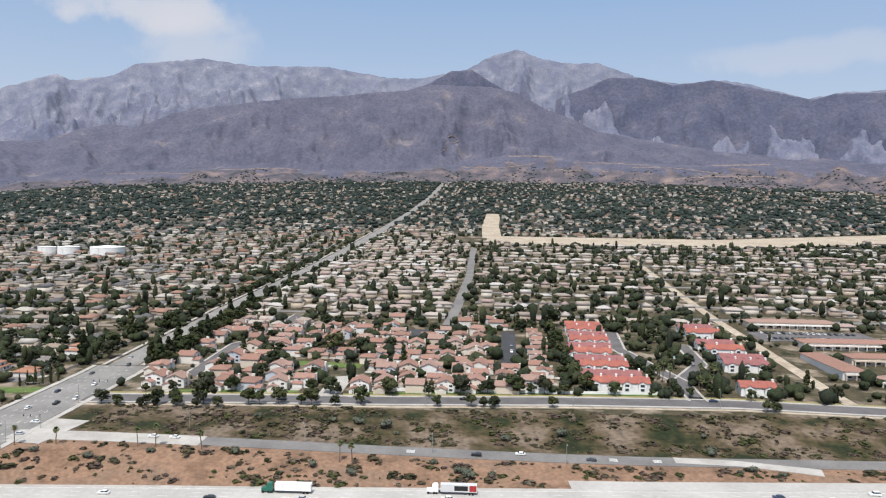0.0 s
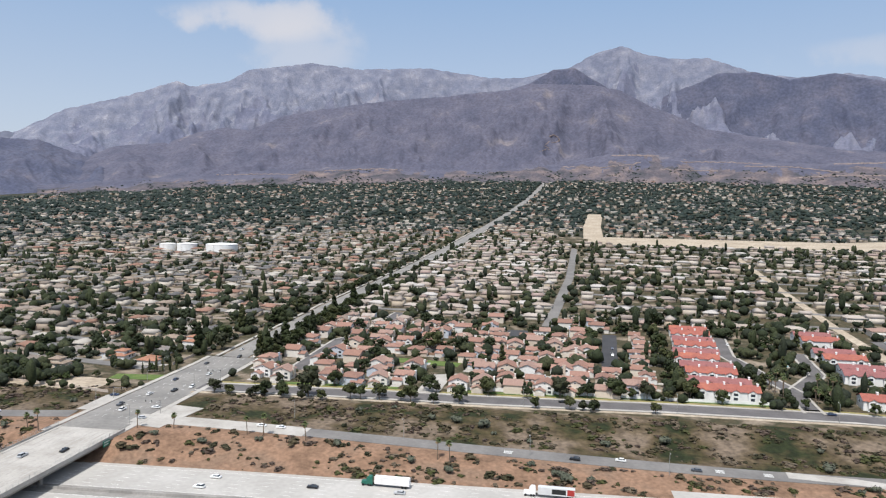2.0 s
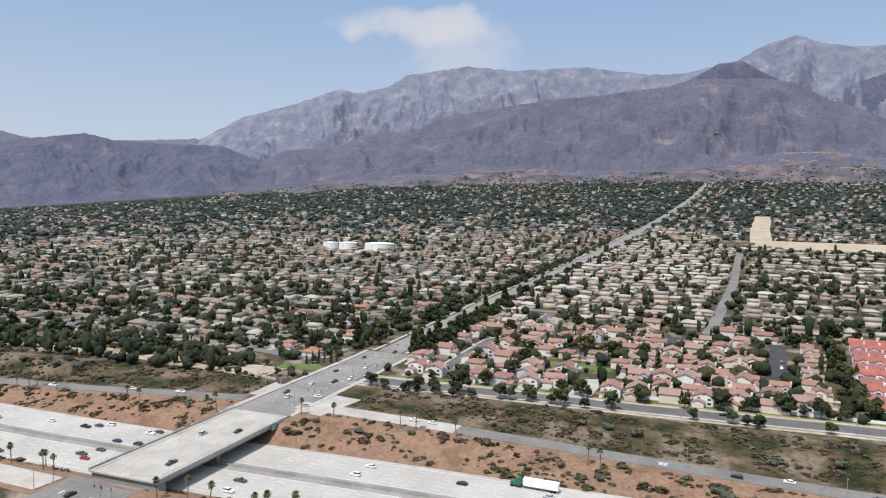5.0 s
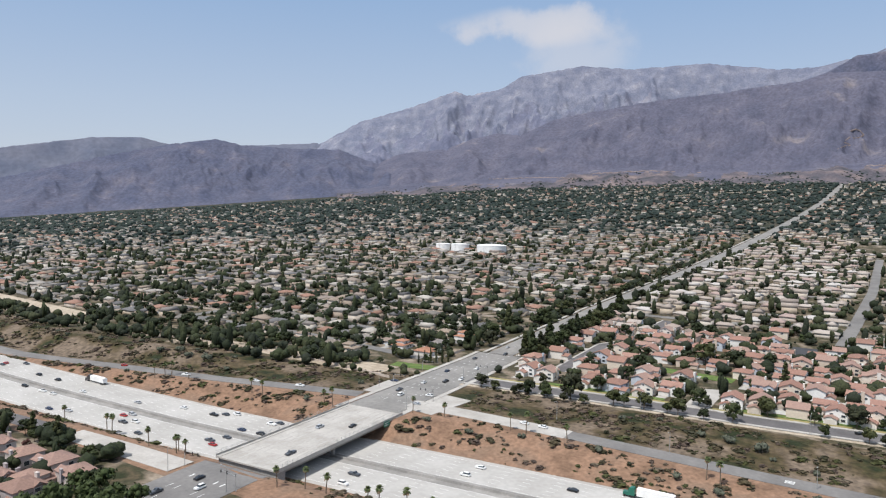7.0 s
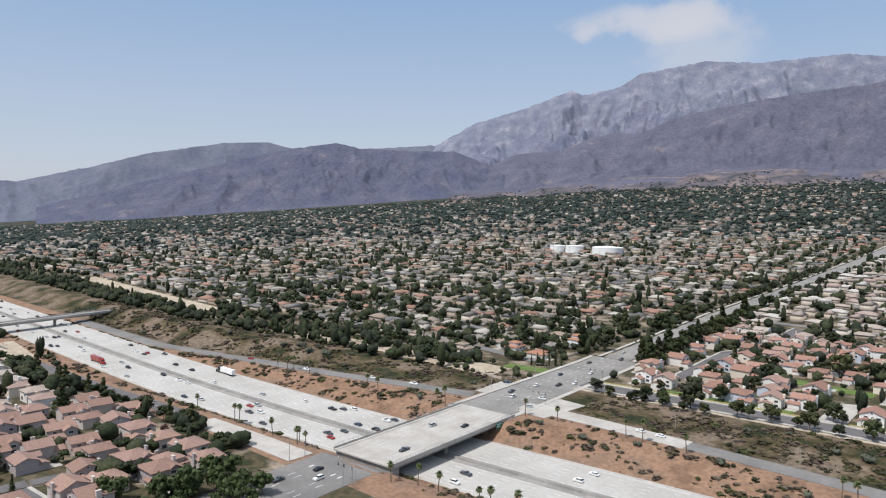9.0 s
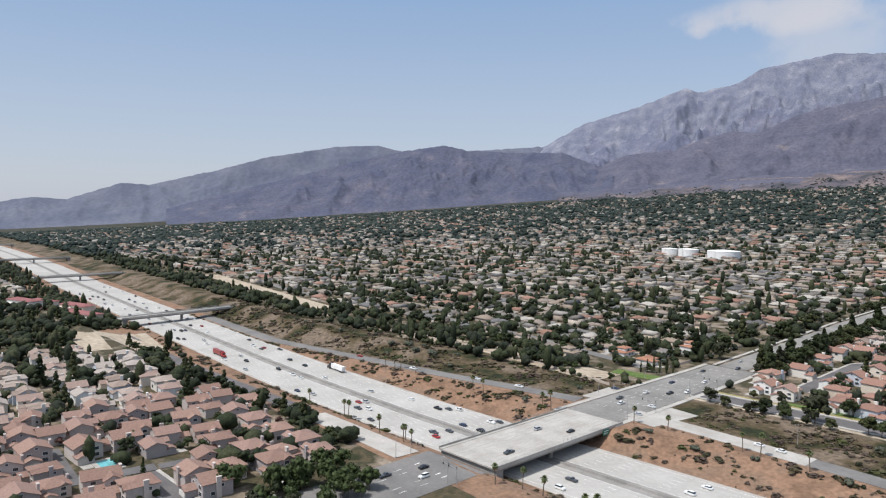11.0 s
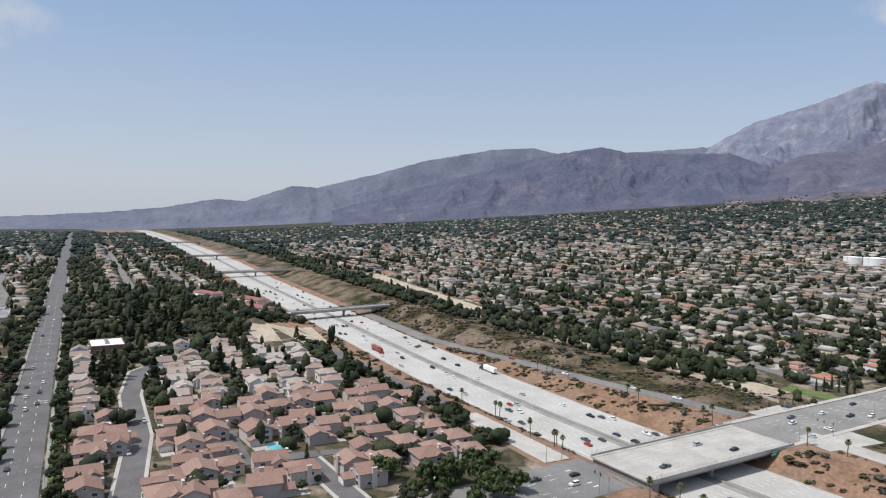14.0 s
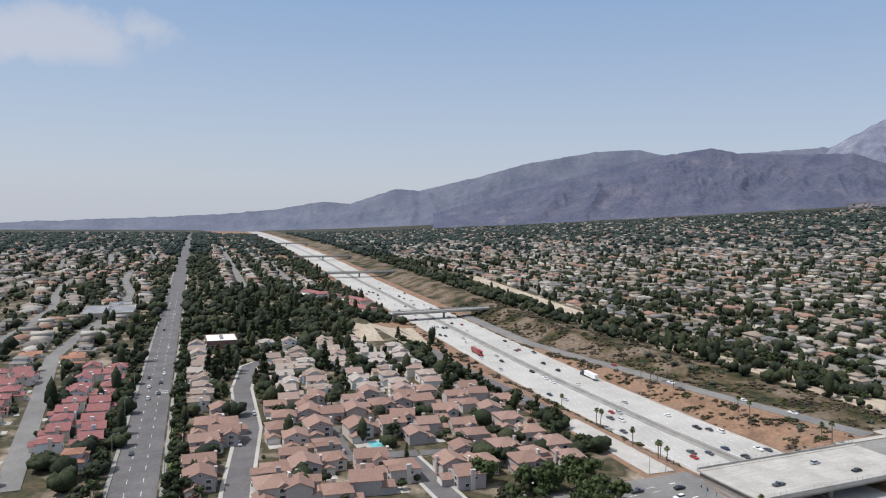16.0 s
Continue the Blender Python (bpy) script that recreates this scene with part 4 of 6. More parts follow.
def shop(label, lx, ly, hgt, roof, name="shop_building", group="shop buildings"):
    o = thing(name, label, "building", group)
    part("wall", Shape().box(-lx / 2, lx / 2, -ly / 2, ly / 2, -1.2, hgt), STUCCO, o)
    part("roof", Shape().hip(-lx / 2, lx / 2, -ly / 2, ly / 2, hgt, 2.0, 0.9), roof, o)
    part("arcade", Shape().box(-lx / 2 + 1, lx / 2 - 1, -ly / 2 - 2.4, -ly / 2 - 2.1, 2.6, 3.4).box(-lx / 2 + 1, lx / 2 - 1, -ly / 2 - 2.4, -ly / 2, 3.4, 3.6), STUCCO, o)
    for x in np.linspace(-lx / 2 + 1.3, lx / 2 - 1.3, max(3, int(lx / 6))):
        part("post", Shape().box(x - 0.25, x + 0.25, -ly / 2 - 2.5, -ly / 2 - 2.0, -0.6, 2.6), STUCCO, o)
    for x in np.linspace(-lx / 2 + 4, lx / 2 - 4, max(2, int(lx / 7))):
        window(o, x, -ly / 2, 0.5, 3.2, 2.0, "s")
    return o


def flat_block(name, label, lx, ly, hgt, roof, cat="building", wall=None):
    o = thing(name, label, cat)
    part("wall", Shape().box(-lx / 2, lx / 2, -ly / 2, ly / 2, -1.2, hgt), wall or BLOCK, o)
    part("roof", Shape().box(-lx / 2 + .4, lx / 2 - .4, -ly / 2 + .4, ly / 2 - .4, hgt - .1, hgt + 0.06), roof, o)
    part("parapet", Shape().box(-lx / 2 - .1, lx / 2 + .1, -ly / 2 - .1, -ly / 2 + .35, hgt, hgt + .7).box(-lx / 2 - .1, lx / 2 + .1, ly / 2 - .35, ly / 2 + .1, hgt, hgt + .7)
         .box(-lx / 2 - .1, -lx / 2 + .35, -ly / 2 + .35, ly / 2 - .35, hgt, hgt + .7).box(lx / 2 - .35, lx / 2 + .1, -ly / 2 + .35, ly / 2 - .35, hgt, hgt + .7), wall or BLOCK, o)
    for k in range(3):
        part("roof_unit", Shape().box(-lx / 4 + k * lx / 5, -lx / 4 + k * lx / 5 + 2.4, -1.2, 1.4, hgt + .06, hgt + 1.5), STEEL, o)
    for x in np.linspace(-lx / 2 + 4, lx / 2 - 4, max(2, int(lx / 8))):
        window(o, x, -ly / 2, 0.8, 2.6, 1.6, "s")
    for y in np.linspace(-ly / 2 + 4, ly / 2 - 4, max(2, int(ly / 8))):
        window(o, lx / 2, y, 0.8, 2.6, 1.6, "e")
    return o


TAKEN = []


def put(proto, used, x, y, turn, reach, size=1.0, low=1.0):
    """Stand a thing at a place: the prototype itself first, then copies."""
    z = min(float(land(x + dx, y + dy)) for dx in (-5, 5) for dy in (-5, 5)) + 0.25
    m = pose(x, y, z, 0, 0, turn) @ Matrix.Diagonal((size, size, size * low, 1))
    TAKEN.append((x, y, reach))
    if proto in used:
        return clone(proto, m)
    used.add(proto)
    proto.matrix_basis = m
    return proto


rng = random.Random(5)
USED = set()
PINK = [two_storey(ROOFPINK, "two-storey stucco house with pinkish-brown tile roof", k) for k in (0, 1, 2)]
TAN = [two_storey(ROOFTAN, "two-storey stucco house with pale tan tile roof", k) for k in (0, 1, 2)]
CLAY = [two_storey(ROOFCLAY, "two-storey taupe stucco house with clay-brown tile roof", k, TAUPE) for k in (0, 1, 2)]
RANCH = [ranch("low ranch house with weathered shingle roof", k) for k in (0, 1, 2)] + [ranch("ranch house with a small upper storey", 3)]


def tract(protos, rows_y, x0, x1, gap, turns, skip=(), size=1.0):
    for j, y in enumerate(rows_y):
        x = x0 + rng.uniform(0, 5)
        while x < x1:
            px, py = x + rng.uniform(-1, 1), y + rng.uniform(-2.2, 2.2)
            if clearance(px, py) > 5.4 and not any(a < px < b and c < py < d for a, b, c, d in skip) and (px > -216 - (py - 430) * 0.05 or py < 300):
                put(rng.choice(protos), USED, px, py, rng.choice(turns[j % len(turns)]) + rng.uniform(-4, 4), 7, size)
            x += gap + rng.uniform(-0.6, 1.4)


def infill(protos, rows_y, x0, x1, gap, turns, size, room):
    """More houses where the lanes leave room between those that stand."""
    for y in rows_y:
        for x in np.arange(x0, x1, gap):
            px, py = float(x) + rng.uniform(-2, 2), y + rng.uniform(-2, 2)
            if clearance(px, py) > 5 and all(math.hypot(px - a, py - b) > room for a, b, q in TAKEN) and not (-155 < px < -88 and 456 < py < 480) and not (-320 < px < -303 and 68 < py < 86):
                put(rng.choice(protos), USED, px, py, rng.choice(turns) + rng.uniform(-6, 6), 7, size, 0.84)


def settle(protos, places, turns, size):
    """Houses one by one, each with its front turned to one of the ways given."""
    for x, y in places:
        if float(clearance(np.array(x), np.array(y))) > 3.2:
            put(rng.choice(protos), USED, x, y, rng.choice(turns) + rng.uniform(-7, 7), 7, size * rng.uniform(0.95, 1.08), 0.9)


# the tile-roofed quarter north of the frontage road: the rows by the road, then the lanes behind
settle(PINK, ((-160, 407), (-144, 405), (-129, 408), (-116, 418), (-81, 410), (-67, 413), (-47, 414), (-31, 416), (-14, 420), (18, 430), (-190, 406), (-204, 410)), (0, 0, 0, 8, 90), 1.1)
settle(PINK, ((-216, 439), (-207, 466), (-213, 504), (-117, 444), (-173, 434), (-139, 446), (-87, 440), (-72, 450), (-58, 452), (-43, 456), (-24, 461), (-11, 465), (-179, 470), (-161, 460)), (0, 0, 90, 270), 1.1)
settle(PINK, ((-177, 501), (-156, 504), (-142, 514), (-129, 538), (-103, 538), (-90, 520), (-75, 526), (-61, 519), (-46, 538), (-33, 524), (-20, 510), (-8, 516), (-214, 531), (-200, 548), (-180, 527), (-161, 552),
              (-143, 567), (-124, 553), (-90, 585), (-90, 622), (-52, 616), (-46, 572), (-28, 610), (-18, 580), (-12, 622), (-3, 604), (-108, 570), (-32, 556), (-15, 548)), (0, 0, 180, 90, 270), 1.12)
infill(PINK, (418, 432, 447, 462, 477, 492, 506, 520, 535, 550, 565, 580), -216, 12, 4.0, (0, 0, 0, 90), 1.0, 15.5)
tract(PINK, (428, 443, 458, 473, 488, 503, 518, 533, 548, 563, 578), 24, 32, 30, ([90], [90]), (), 0.85)
tract(TAN, (574, 594), -215, -150, 15.5, ([0, 0, 0], [180, 0]))
# the quarter south-west of the overpass
settle(CLAY, ((-353, 40), (-355, 53), (-355, 66), (-356, 78), (-361, 91), (-364, 103), (-365, 116), (-368, 135), (-372, 151), (-358, 160), (-341, 97), (-326, 107), (-319, 121), (-337, 143), (-320, 145), (-343, 120), (-335, 36)), (90, 90, 80, 180), 1.08)
settle(CLAY, ((-320, 42), (-332, 54), (-309, 57), (-326, 72), (-330, 86), (-350, 5), (-350, 14), (-326, 3), (-300, 1), (-282, 1), (-284, 28), (-283, 41), (-266, 26), (-265, 38), (-285, 68), (-272, 76), (-264, 63), (-335, 12)), (90, 0, 90, 180), 1.12)
settle(CLAY, ((-292, 103), (-297, 117), (-284, 127), (-275, 98), (-271, 111), (-259, 98), (-264, 128), (-302, 148), (-283, 150), (-266, 149), (-385, 60), (-388, 90), (-385, 122), (-384, 145)), (0, 90, 0, 270), 1.1)
infill(CLAY, (10, 24, 38, 52, 66, 80, 96, 110, 124, 138, 150), -378, -256, 4.0, (90, 90, 0, 180), 1.0, 13.6)
for y, x, roof, ln in ((434, 70, 0, 36), (449, 68, 1, 36), (473, 67, 0, 30), (487, 66, 1, 32), (510, 62, 0, 30), (525, 64, 1, 30), (549, 66, 0, 28), (564, 66, 1, 28), (588, 67, 0, 28), (604, 67, 0, 28),
                       (433, 150, 0, 20), (488, 161, 1, 28), (503, 163, 1, 28), (531, 160, 0, 26), (547, 158, 1, 26), (588, 160, 0, 26), (604, 158, 1, 26)):
    t = town_row((ROOFRED, ROOFROSE)[roof], ("row of townhouses under a coral-red tile roof", "row of townhouses under a rose-red tile roof")[roof], ln)
    put(t, USED, x, y, rng.uniform(-2, 2), ln * 0.5)
for x, y, lx, ly, turn in ((248, 642, 74, 14, 1), (262, 566, 72, 15, 2), (222, 500, 15, 56, 4), (250, 446, 50, 15, -62), (265, 520, 50, 14, 3)):
    put(shop("shopping-centre block with brown-red hipped tile roof", lx, ly, 4.8, ROOFPINK), USED, x, y, turn, max(lx, ly) * 0.4)
put(flat_block("school_building", "long low grey flat-roofed school building", 54, 44, 5.5, ROOFGREY), USED, -735, -76, 2, 34)
put(flat_block("school_wing", "low grey flat-roofed school wing", 30, 20, 5, ROOFGREY), USED, -772, -70, 2, 20)
put(flat_block("store_building", "brick-red store with a bright white flat roof", 28, 22, 5.2, WHITE, wall=ROOFPINK), USED, -566, 18, 2, 16)
for x, y, lx in ((-740, 164, 40), (-775, 150, 40), (-820, 128, 40), (-850, 150, 34), (-800, 172, 40)):
    put(shop("rose-red-roofed two-storey apartment block among trees", lx, 14, 6.2, ROOFROSE, "apartment_building", "red-roofed apartment blocks"), USED, x, y, 20, 11)
tract(TAN, (2, 50, 66, 92, 112, 134), -545, -385, 17, ([0, 90], [180, 0], [0, 90], [180], [90, 0], [0, 180]), (), 1.0)

MAROON = [two_storey(ROOFROSE, "two-storey stucco house with dull maroon tile roof", k) for k in (0, 2)]
tract(MAROON, (-46, -62, -97, -112), -490, -335, 15.5, ([180, 0], [0, 90], [180, 0], [0]), (), 0.95)


# ---- lots of the wide plain ----
def lots():
    out = []
    def line_of(x0, x1, y, turn, gap, row):
        x = x0
        while x < x1:
            sway = float(wander(x, row)) if x < -270 and abs(row - 90) > 40 else 0.0
            out.append((x + rng.uniform(-3, 3), y + sway + rng.uniform(-3.5, 3.5), turn + rng.uniform(-9, 9) + rng.choice((0, 0, 0, 0, 90))))
            x += gap + rng.uniform(-1, 4)
    for y in np.arange(415, 3500, ROWPITCH):
        wid = 1.0 if y < 1700 else 1.25
        for s, turn in ((-1, 180), (1, 0)):
            o = 16.5
            line_of(-3600, -285, y + s * o, turn, 19.5 * wid, y)
            if y > 640:
                line_of(-232, 700 + max(0, y - 1200), y + (-16 if y < 1330 else 0) + s * o, turn, 17.5 * wid, y)
    for y in list(np.arange(-80, -1500, -ROWPITCH)) + [58, 122]:
        for s, turn in ((-1, 180), (1, 0)):
            line_of(-3400, -300 if y < 0 else -900, y + s * 16.5, turn, 19.5, y)
    return out


L = np.array(lots())
r, az = np.hypot(L[:, 0], L[:, 1]), np.degrees(np.arctan2(-L[:, 0], L[:, 1]))
dn = L[:, 1] - mid(L[:, 0])
near_taken = np.zeros(len(L), bool)
for x, y, q in TAKEN:
    near_taken |= np.hypot(L[:, 0] - x, L[:, 1] - y) < q + 9
ok = (az > -31) & (az < 107) & (r > 240) & (r < 3200) & (clearance(L[:, 0], L[:, 1]) > 7) & ~near_taken
ok &= ((L[:, 1] > ramp_north(L[:, 0]) + 66) | (dn < -75))
keep_chance = np.where(r < 1100, 0.96, np.where(r < 1600, 0.82, 0.42))
ok &= np.array([rng.random() < k for k in keep_chance])
L, r = L[ok], r[ok]
order = np.argsort(r)
L, r = L[order], r[order]
NEAR_HOUSES = max(24, 280 - sum(1 for q in TAKEN if q[2] == 7))
for x, y, turn in L[:NEAR_HOUSES]:
    east = x > -230 and y > 560
    put(rng.choice(TAN if east else RANCH), USED, float(x), float(y), float(turn), 9)

# the houses beyond, too many to count
body = Shape().box(-8, 6, -4, 5, -1.5, 2.7)
nb = len(body.f)
roofs = Shape().hip(-8, 6, -4, 5, 2.7, 1.9, 0.7)
k0 = len(roofs.v)
roofs.hip(0, 6.6, -8, 0, 2.72, 1.5, 0.6).f.append((0, k0, k0 + 1))
wing = Shape().box(0, 6.6, -8, -4, -1.5, 2.7)
tpl = Shape().add(body.v, body.f).add(wing.v, wing.f)
nw = len(tpl.f)
tpl.add(roofs.v, roofs.f)
nr = len(tpl.f)
tpl.box(1, 5.6, -15, -8.1, -1.5, -0.15)
tall = Shape().box(-5.5, 5.5, -5, 5, -1.5, 5.2)
nt = len(tall.f)
tall.add([(-6.1, -5.6, 5.1), (6.1, -5.6, 5.1), (6.1, 5.6, 5.1), (-6.1, 5.6, 5.1), (-6.1, 0, 7.4), (6.1, 0, 7.4)], [(0, 1, 5, 4), (2, 3, 4, 5), (1, 2, 5), (3, 0, 4), (3, 2, 1, 0)])
ntr = len(tall.f)
tall.box(-4, 1, -12, -5.1, -1.5, -0.15)
rest = L[NEAR_HOUSES:]
rows_a, rows_b = [], []
for x, y, turn in rest:
    t = radians(turn + rng.choice((0, 0, 0, 90, 270)))
    g = rng.uniform(0.85, 1.12)
    row = (x, y, 0.3, g * rng.choice((1, -1)) * rng.uniform(0.9, 1.2), g, g * rng.uniform(0.95, 1.2), t)
    (rows_b if rng.random() < (0.45 if x > -230 else 0.2) else rows_a).append((row[0], row[1], row[2], abs(row[3]), *row[4:]))
rows_a, rows_b = np.array(rows_a), np.array(rows_b)
rows_a[:, 2] += land(rows_a[:, 0], rows_a[:, 1])
rows_b[:, 2] += land(rows_b[:, 0], rows_b[:, 1])
for rows, t, n, m, what in ((rows_a, tpl, nw, nr, "low houses"), (rows_b, tall, nt, ntr, "two-storey houses")):
    east = (rows[:, 0] > -235) & (rows[:, 1] < 1450)
    for pick, mat, hue in ((east, ROOFPALE, "pale tan roofs"), (~east, ROOFFAR, "tan, grey and terracotta roofs")):
        tagged(many("distant_houses", t.v, t.f, rows[pick], [WALLFAR, mat, OLDCONCRETE], [0] * n + [1] * (m - n) + [2] * (len(t.f) - m)), "many " + what + " with " + hue, "houses", kind="stuff")

# ---- water tanks ----
def tank(rad, hgt):
    o = thing("water_tank", "large round white-painted steel water tank", "water tank", "water tanks")
    part("shell", Shape().tube((0, 0, -2), (0, 0, hgt), rad, rad, 40), WHITE, o)
    part("roof", Shape().tube((0, 0, hgt), (0, 0, hgt + rad * 0.09), rad + 0.3, rad * 0.05, 40), WHITE, o)
    part("ladder", Shape().box(-0.5, -0.4, -rad - 0.3, -rad - 0.2, 0, hgt + 1).box(0.4, 0.5, -rad - 0.3, -rad - 0.2, 0, hgt + 1), STEEL, o)
    return o


for x, y, rad in ((-698, 1056, 13), (-668, 1064, 16), (-609, 1070, 25)):
    tk = tank(rad, 10.5)
    tk.matrix_basis = pose(x, y, float(land(x, y)) + 0.5)
    TAKEN.append((x, y, rad + 4))

# ---- trees ----
ico = bmesh.new()
bmesh.ops.create_icosphere(ico, subdivisions=1, radius=1.0)
ICO_V = np.array([v.co[:] for v in ico.verts])
ICO_F = [tuple(v.index for v in f.verts) for f in ico.faces]
ico.free()


def leaf_clumps(s, clumps, leaves, size, g):
    """Leaves as small bent quads round lumpy cores."""
    for c, rad in clumps:
        c, rad = np.array(c), np.array(rad)
        core = ICO_V * rad * 0.72 * (1 + g.uniform(-0.2, 0.2, (len(ICO_V), 1))) + c
        s.add(core, ICO_F)
        d = g.normal(size=(leaves, 3))
        d /= np.linalg.norm(d, axis=1)[:, None]
        for n in d:
            p = c + n * rad * g.uniform(0.72, 1.12)
            u = np.cross(n, g.normal(size=3))
            u /= np.linalg.norm(u) + 1e-9
            v = np.cross(n, u) + n * g.uniform(-0.5, 0.5)
            a, b = u * size * g.uniform(0.6, 1.3), v * size * g.uniform(0.5, 1.0)
            s.add([p - a - b, p + a - b * 0.6, p + a * 0.7 + b, p - a * 0.8 + b * 0.8], [(0, 1, 2, 3)])


def tree(label, seed, hgt, spread, mat, shape="round", group="broadleaf trees"):
    g = np.random.default_rng(seed)
    o = thing("tree", label, "tree", group)
    t = Shape()
    bole = hgt * (0.3 if shape == "round" else 0.2)
    t.tube((0, 0, -0.6), (0.1, 0.05, bole), 0.045 * hgt * 0.6, 0.03 * hgt * 0.6, 8)
    clumps = []
    if shape == "round":
        for k in range(11):
            a, q = k * 2.4 + g.uniform(-.4, .4), g.uniform(0.15, 1) ** 0.6
            z = hgt * g.uniform(0.42, 0.9)
            w = spread * math.sqrt(max(0.1, 1 - ((z / hgt - 0.55) / 0.5) ** 2))
            c = (math.cos(a) * w * q * 0.72, math.sin(a) * w * q * 0.72, z)
            rr = spread * g.uniform(0.30, 0.48)
            clumps.append((c, (rr, rr, rr * g.uniform(0.65, 0.9))))
            if k < 6:
                t.tube((0.1, 0.05, bole * 0.9), (c[0] * 0.8, c[1] * 0.8, c[2] - rr * 0.3), 0.012 * hgt, 0.004 * hgt, 5)
        clumps.append(((0, 0, hgt * 0.72), (spread * 0.5, spread * 0.5, spread * 0.42)))
    elif shape == "tall":
        t.tube((0.1, 0.05, bole), (0.2, 0, hgt * 0.92), 0.016 * hgt, 0.005 * hgt, 6)
        for k in range(13):
            z = hgt * (0.25 + 0.7 * k / 12)
            w = spread * (1.05 - 0.8 * (k / 12)) * g.uniform(0.6, 1)
            a = k * 2.4
            c = (math.cos(a) * w * 0.5, math.sin(a) * w * 0.5, z)
            clumps.append((c, (w * 0.62, w * 0.62, hgt * 0.075)))
            t.tube((0.1, 0, z - 0.4), (c[0] * 1.5, c[1] * 1.5, z), 0.006 * hgt, 0.002 * hgt, 4)
    else:
        for k in range(9):
            z = hgt * (0.1 + 0.85 * k / 8)
            w = spread * (0.75 + 0.3 * math.sin(math.pi * min(1, 0.25 + k / 9))) * (1 - 0.6 * max(0, k / 8 - 0.6) / 0.4)
            clumps.append(((g.uniform(-.1, .1), g.uniform(-.1, .1), z), (w, w, hgt * 0.09)))
    part("trunk", t, BARK, o)
    s = Shape()
    leaf_clumps(s, clumps, 34 if shape != "column" else 22, 0.042 * hgt + 0.16 if shape != "column" else 0.3, g)
    part("crown", s, mat, o)
    return o


def palm(seed, hgt):
    g = np.random.default_rng(seed)
    o = thing("palm_tree", "tall fan palm with a ragged crown", "palm tree", "fan palms")
    t, p = Shape(), Vector((0, 0, -0.5))
    for k in range(5):
        q = Vector((0.12 * math.sin(k + seed), 0.1 * k, hgt * (k + 1) / 5))
        t.tube(p, q, 0.30 - 0.025 * k, 0.275 - 0.025 * k, 8)
        p = q
    part("trunk", t, BARK, o)
    sk, fr = Shape(), Shape()
    for k in range(46):
        a = g.uniform(0, math.tau)
        el = g.uniform(-0.9, 1.3)
        d = np.array([math.cos(a) * math.cos(el), math.sin(a) * math.cos(el), math.sin(el)])
        side = np.array([-math.sin(a), math.cos(a), 0])
        b = np.array(p)
        ln = g.uniform(1.5, 2.1)
        m1, tip = b + d * ln * 0.65, b + d * ln + np.array([0, 0, -0.45])
        dst = fr if el > -0.35 else sk
        dst.add([b - side * .06, b + side * .06, m1 + side * .55, tip + side * .18, tip - side * .18, m1 - side * .55], [(0, 1, 2, 5), (5, 2, 3, 4)])
    for k in range(14):
        a = k * math.tau / 14
        d = np.array([math.cos(a), math.sin(a), 0])
        side = np.array([-math.sin(a), math.cos(a), 0])
        b = np.array(p)
        sk.add([b + d * .2 - side * .1, b + d * .2 + side * .1, b + d * .75 + side * .22 - np.array([0, 0, 1.5]), b + d * .7 - side * .22 - np.array([0, 0, 1.7])], [(0, 1, 2, 3)])
    part("frond", fr, FROND, o, "green fan-shaped fronds")
    part("skirt", sk, DEADFROND, o, "brown skirt of dead fronds")
    return o


def bush(seed, size, mat, label):
    g = np.random.default_rng(seed)
    o = thing("bush", label, "bush", "bushes on the banks")
    s = Shape()
    cl = [((g.uniform(-.6, .6) * size, g.uniform(-.6, .6) * size, size * g.uniform(0.3, 0.75)), (size * .55, size * .55, size * .45)) for _ in range(6)]
    leaf_clumps(s, cl, 34, 0.13 * size + 0.05, g)
    part("foliage", s, mat, o)
    part("stem", Shape().tube((0, 0, -0.4), (0, 0, size * 0.5), 0.09 * size, 0.05 * size, 6), BARK, o)
    return o


BROAD = [tree("broadleaf street tree with dense dark green crown", 40 + k, h, w, LEAF) for k, (h, w) in enumerate(((8, 4.2), (7, 3.6), (10, 5.4), (6, 3.0)))]
TALL = [tree("tall slender evergreen tree with ragged dark crown", 60 + k, h, w, LEAF, "tall", "tall evergreens") for k, (h, w) in enumerate(((17, 4.2), (14, 3.6), (20, 5.0)))]
COLUMN = [tree("narrow columnar dark cypress", 70, 9, 1.05, LEAF, "column", "cypresses")]
BRIGHT = [tree("leafy tree with fresh green crown", 80, 9, 5.0, LEAFBRIGHT, group="green shade trees"), tree("small round tree with fresh green leaves", 81, 6, 3.2, LEAFBRIGHT, group="green shade trees")]
PLUM = [tree("small plum-leaved ornamental tree", 90, 5.5, 2.7, LEAFRED, group="ornamental trees")]
PALM = [palm(1, 10), palm(2, 8), palm(3, 14)]
BUSH = [bush(1, 2.6, SAGE, "round grey-green bush on the bank"), bush(2, 2.0, LEAF, "dark green bush on dry earth"), bush(3, 3.2, SAGE, "broad grey-green shrub on the slope")]
standing, MORE = [], {}


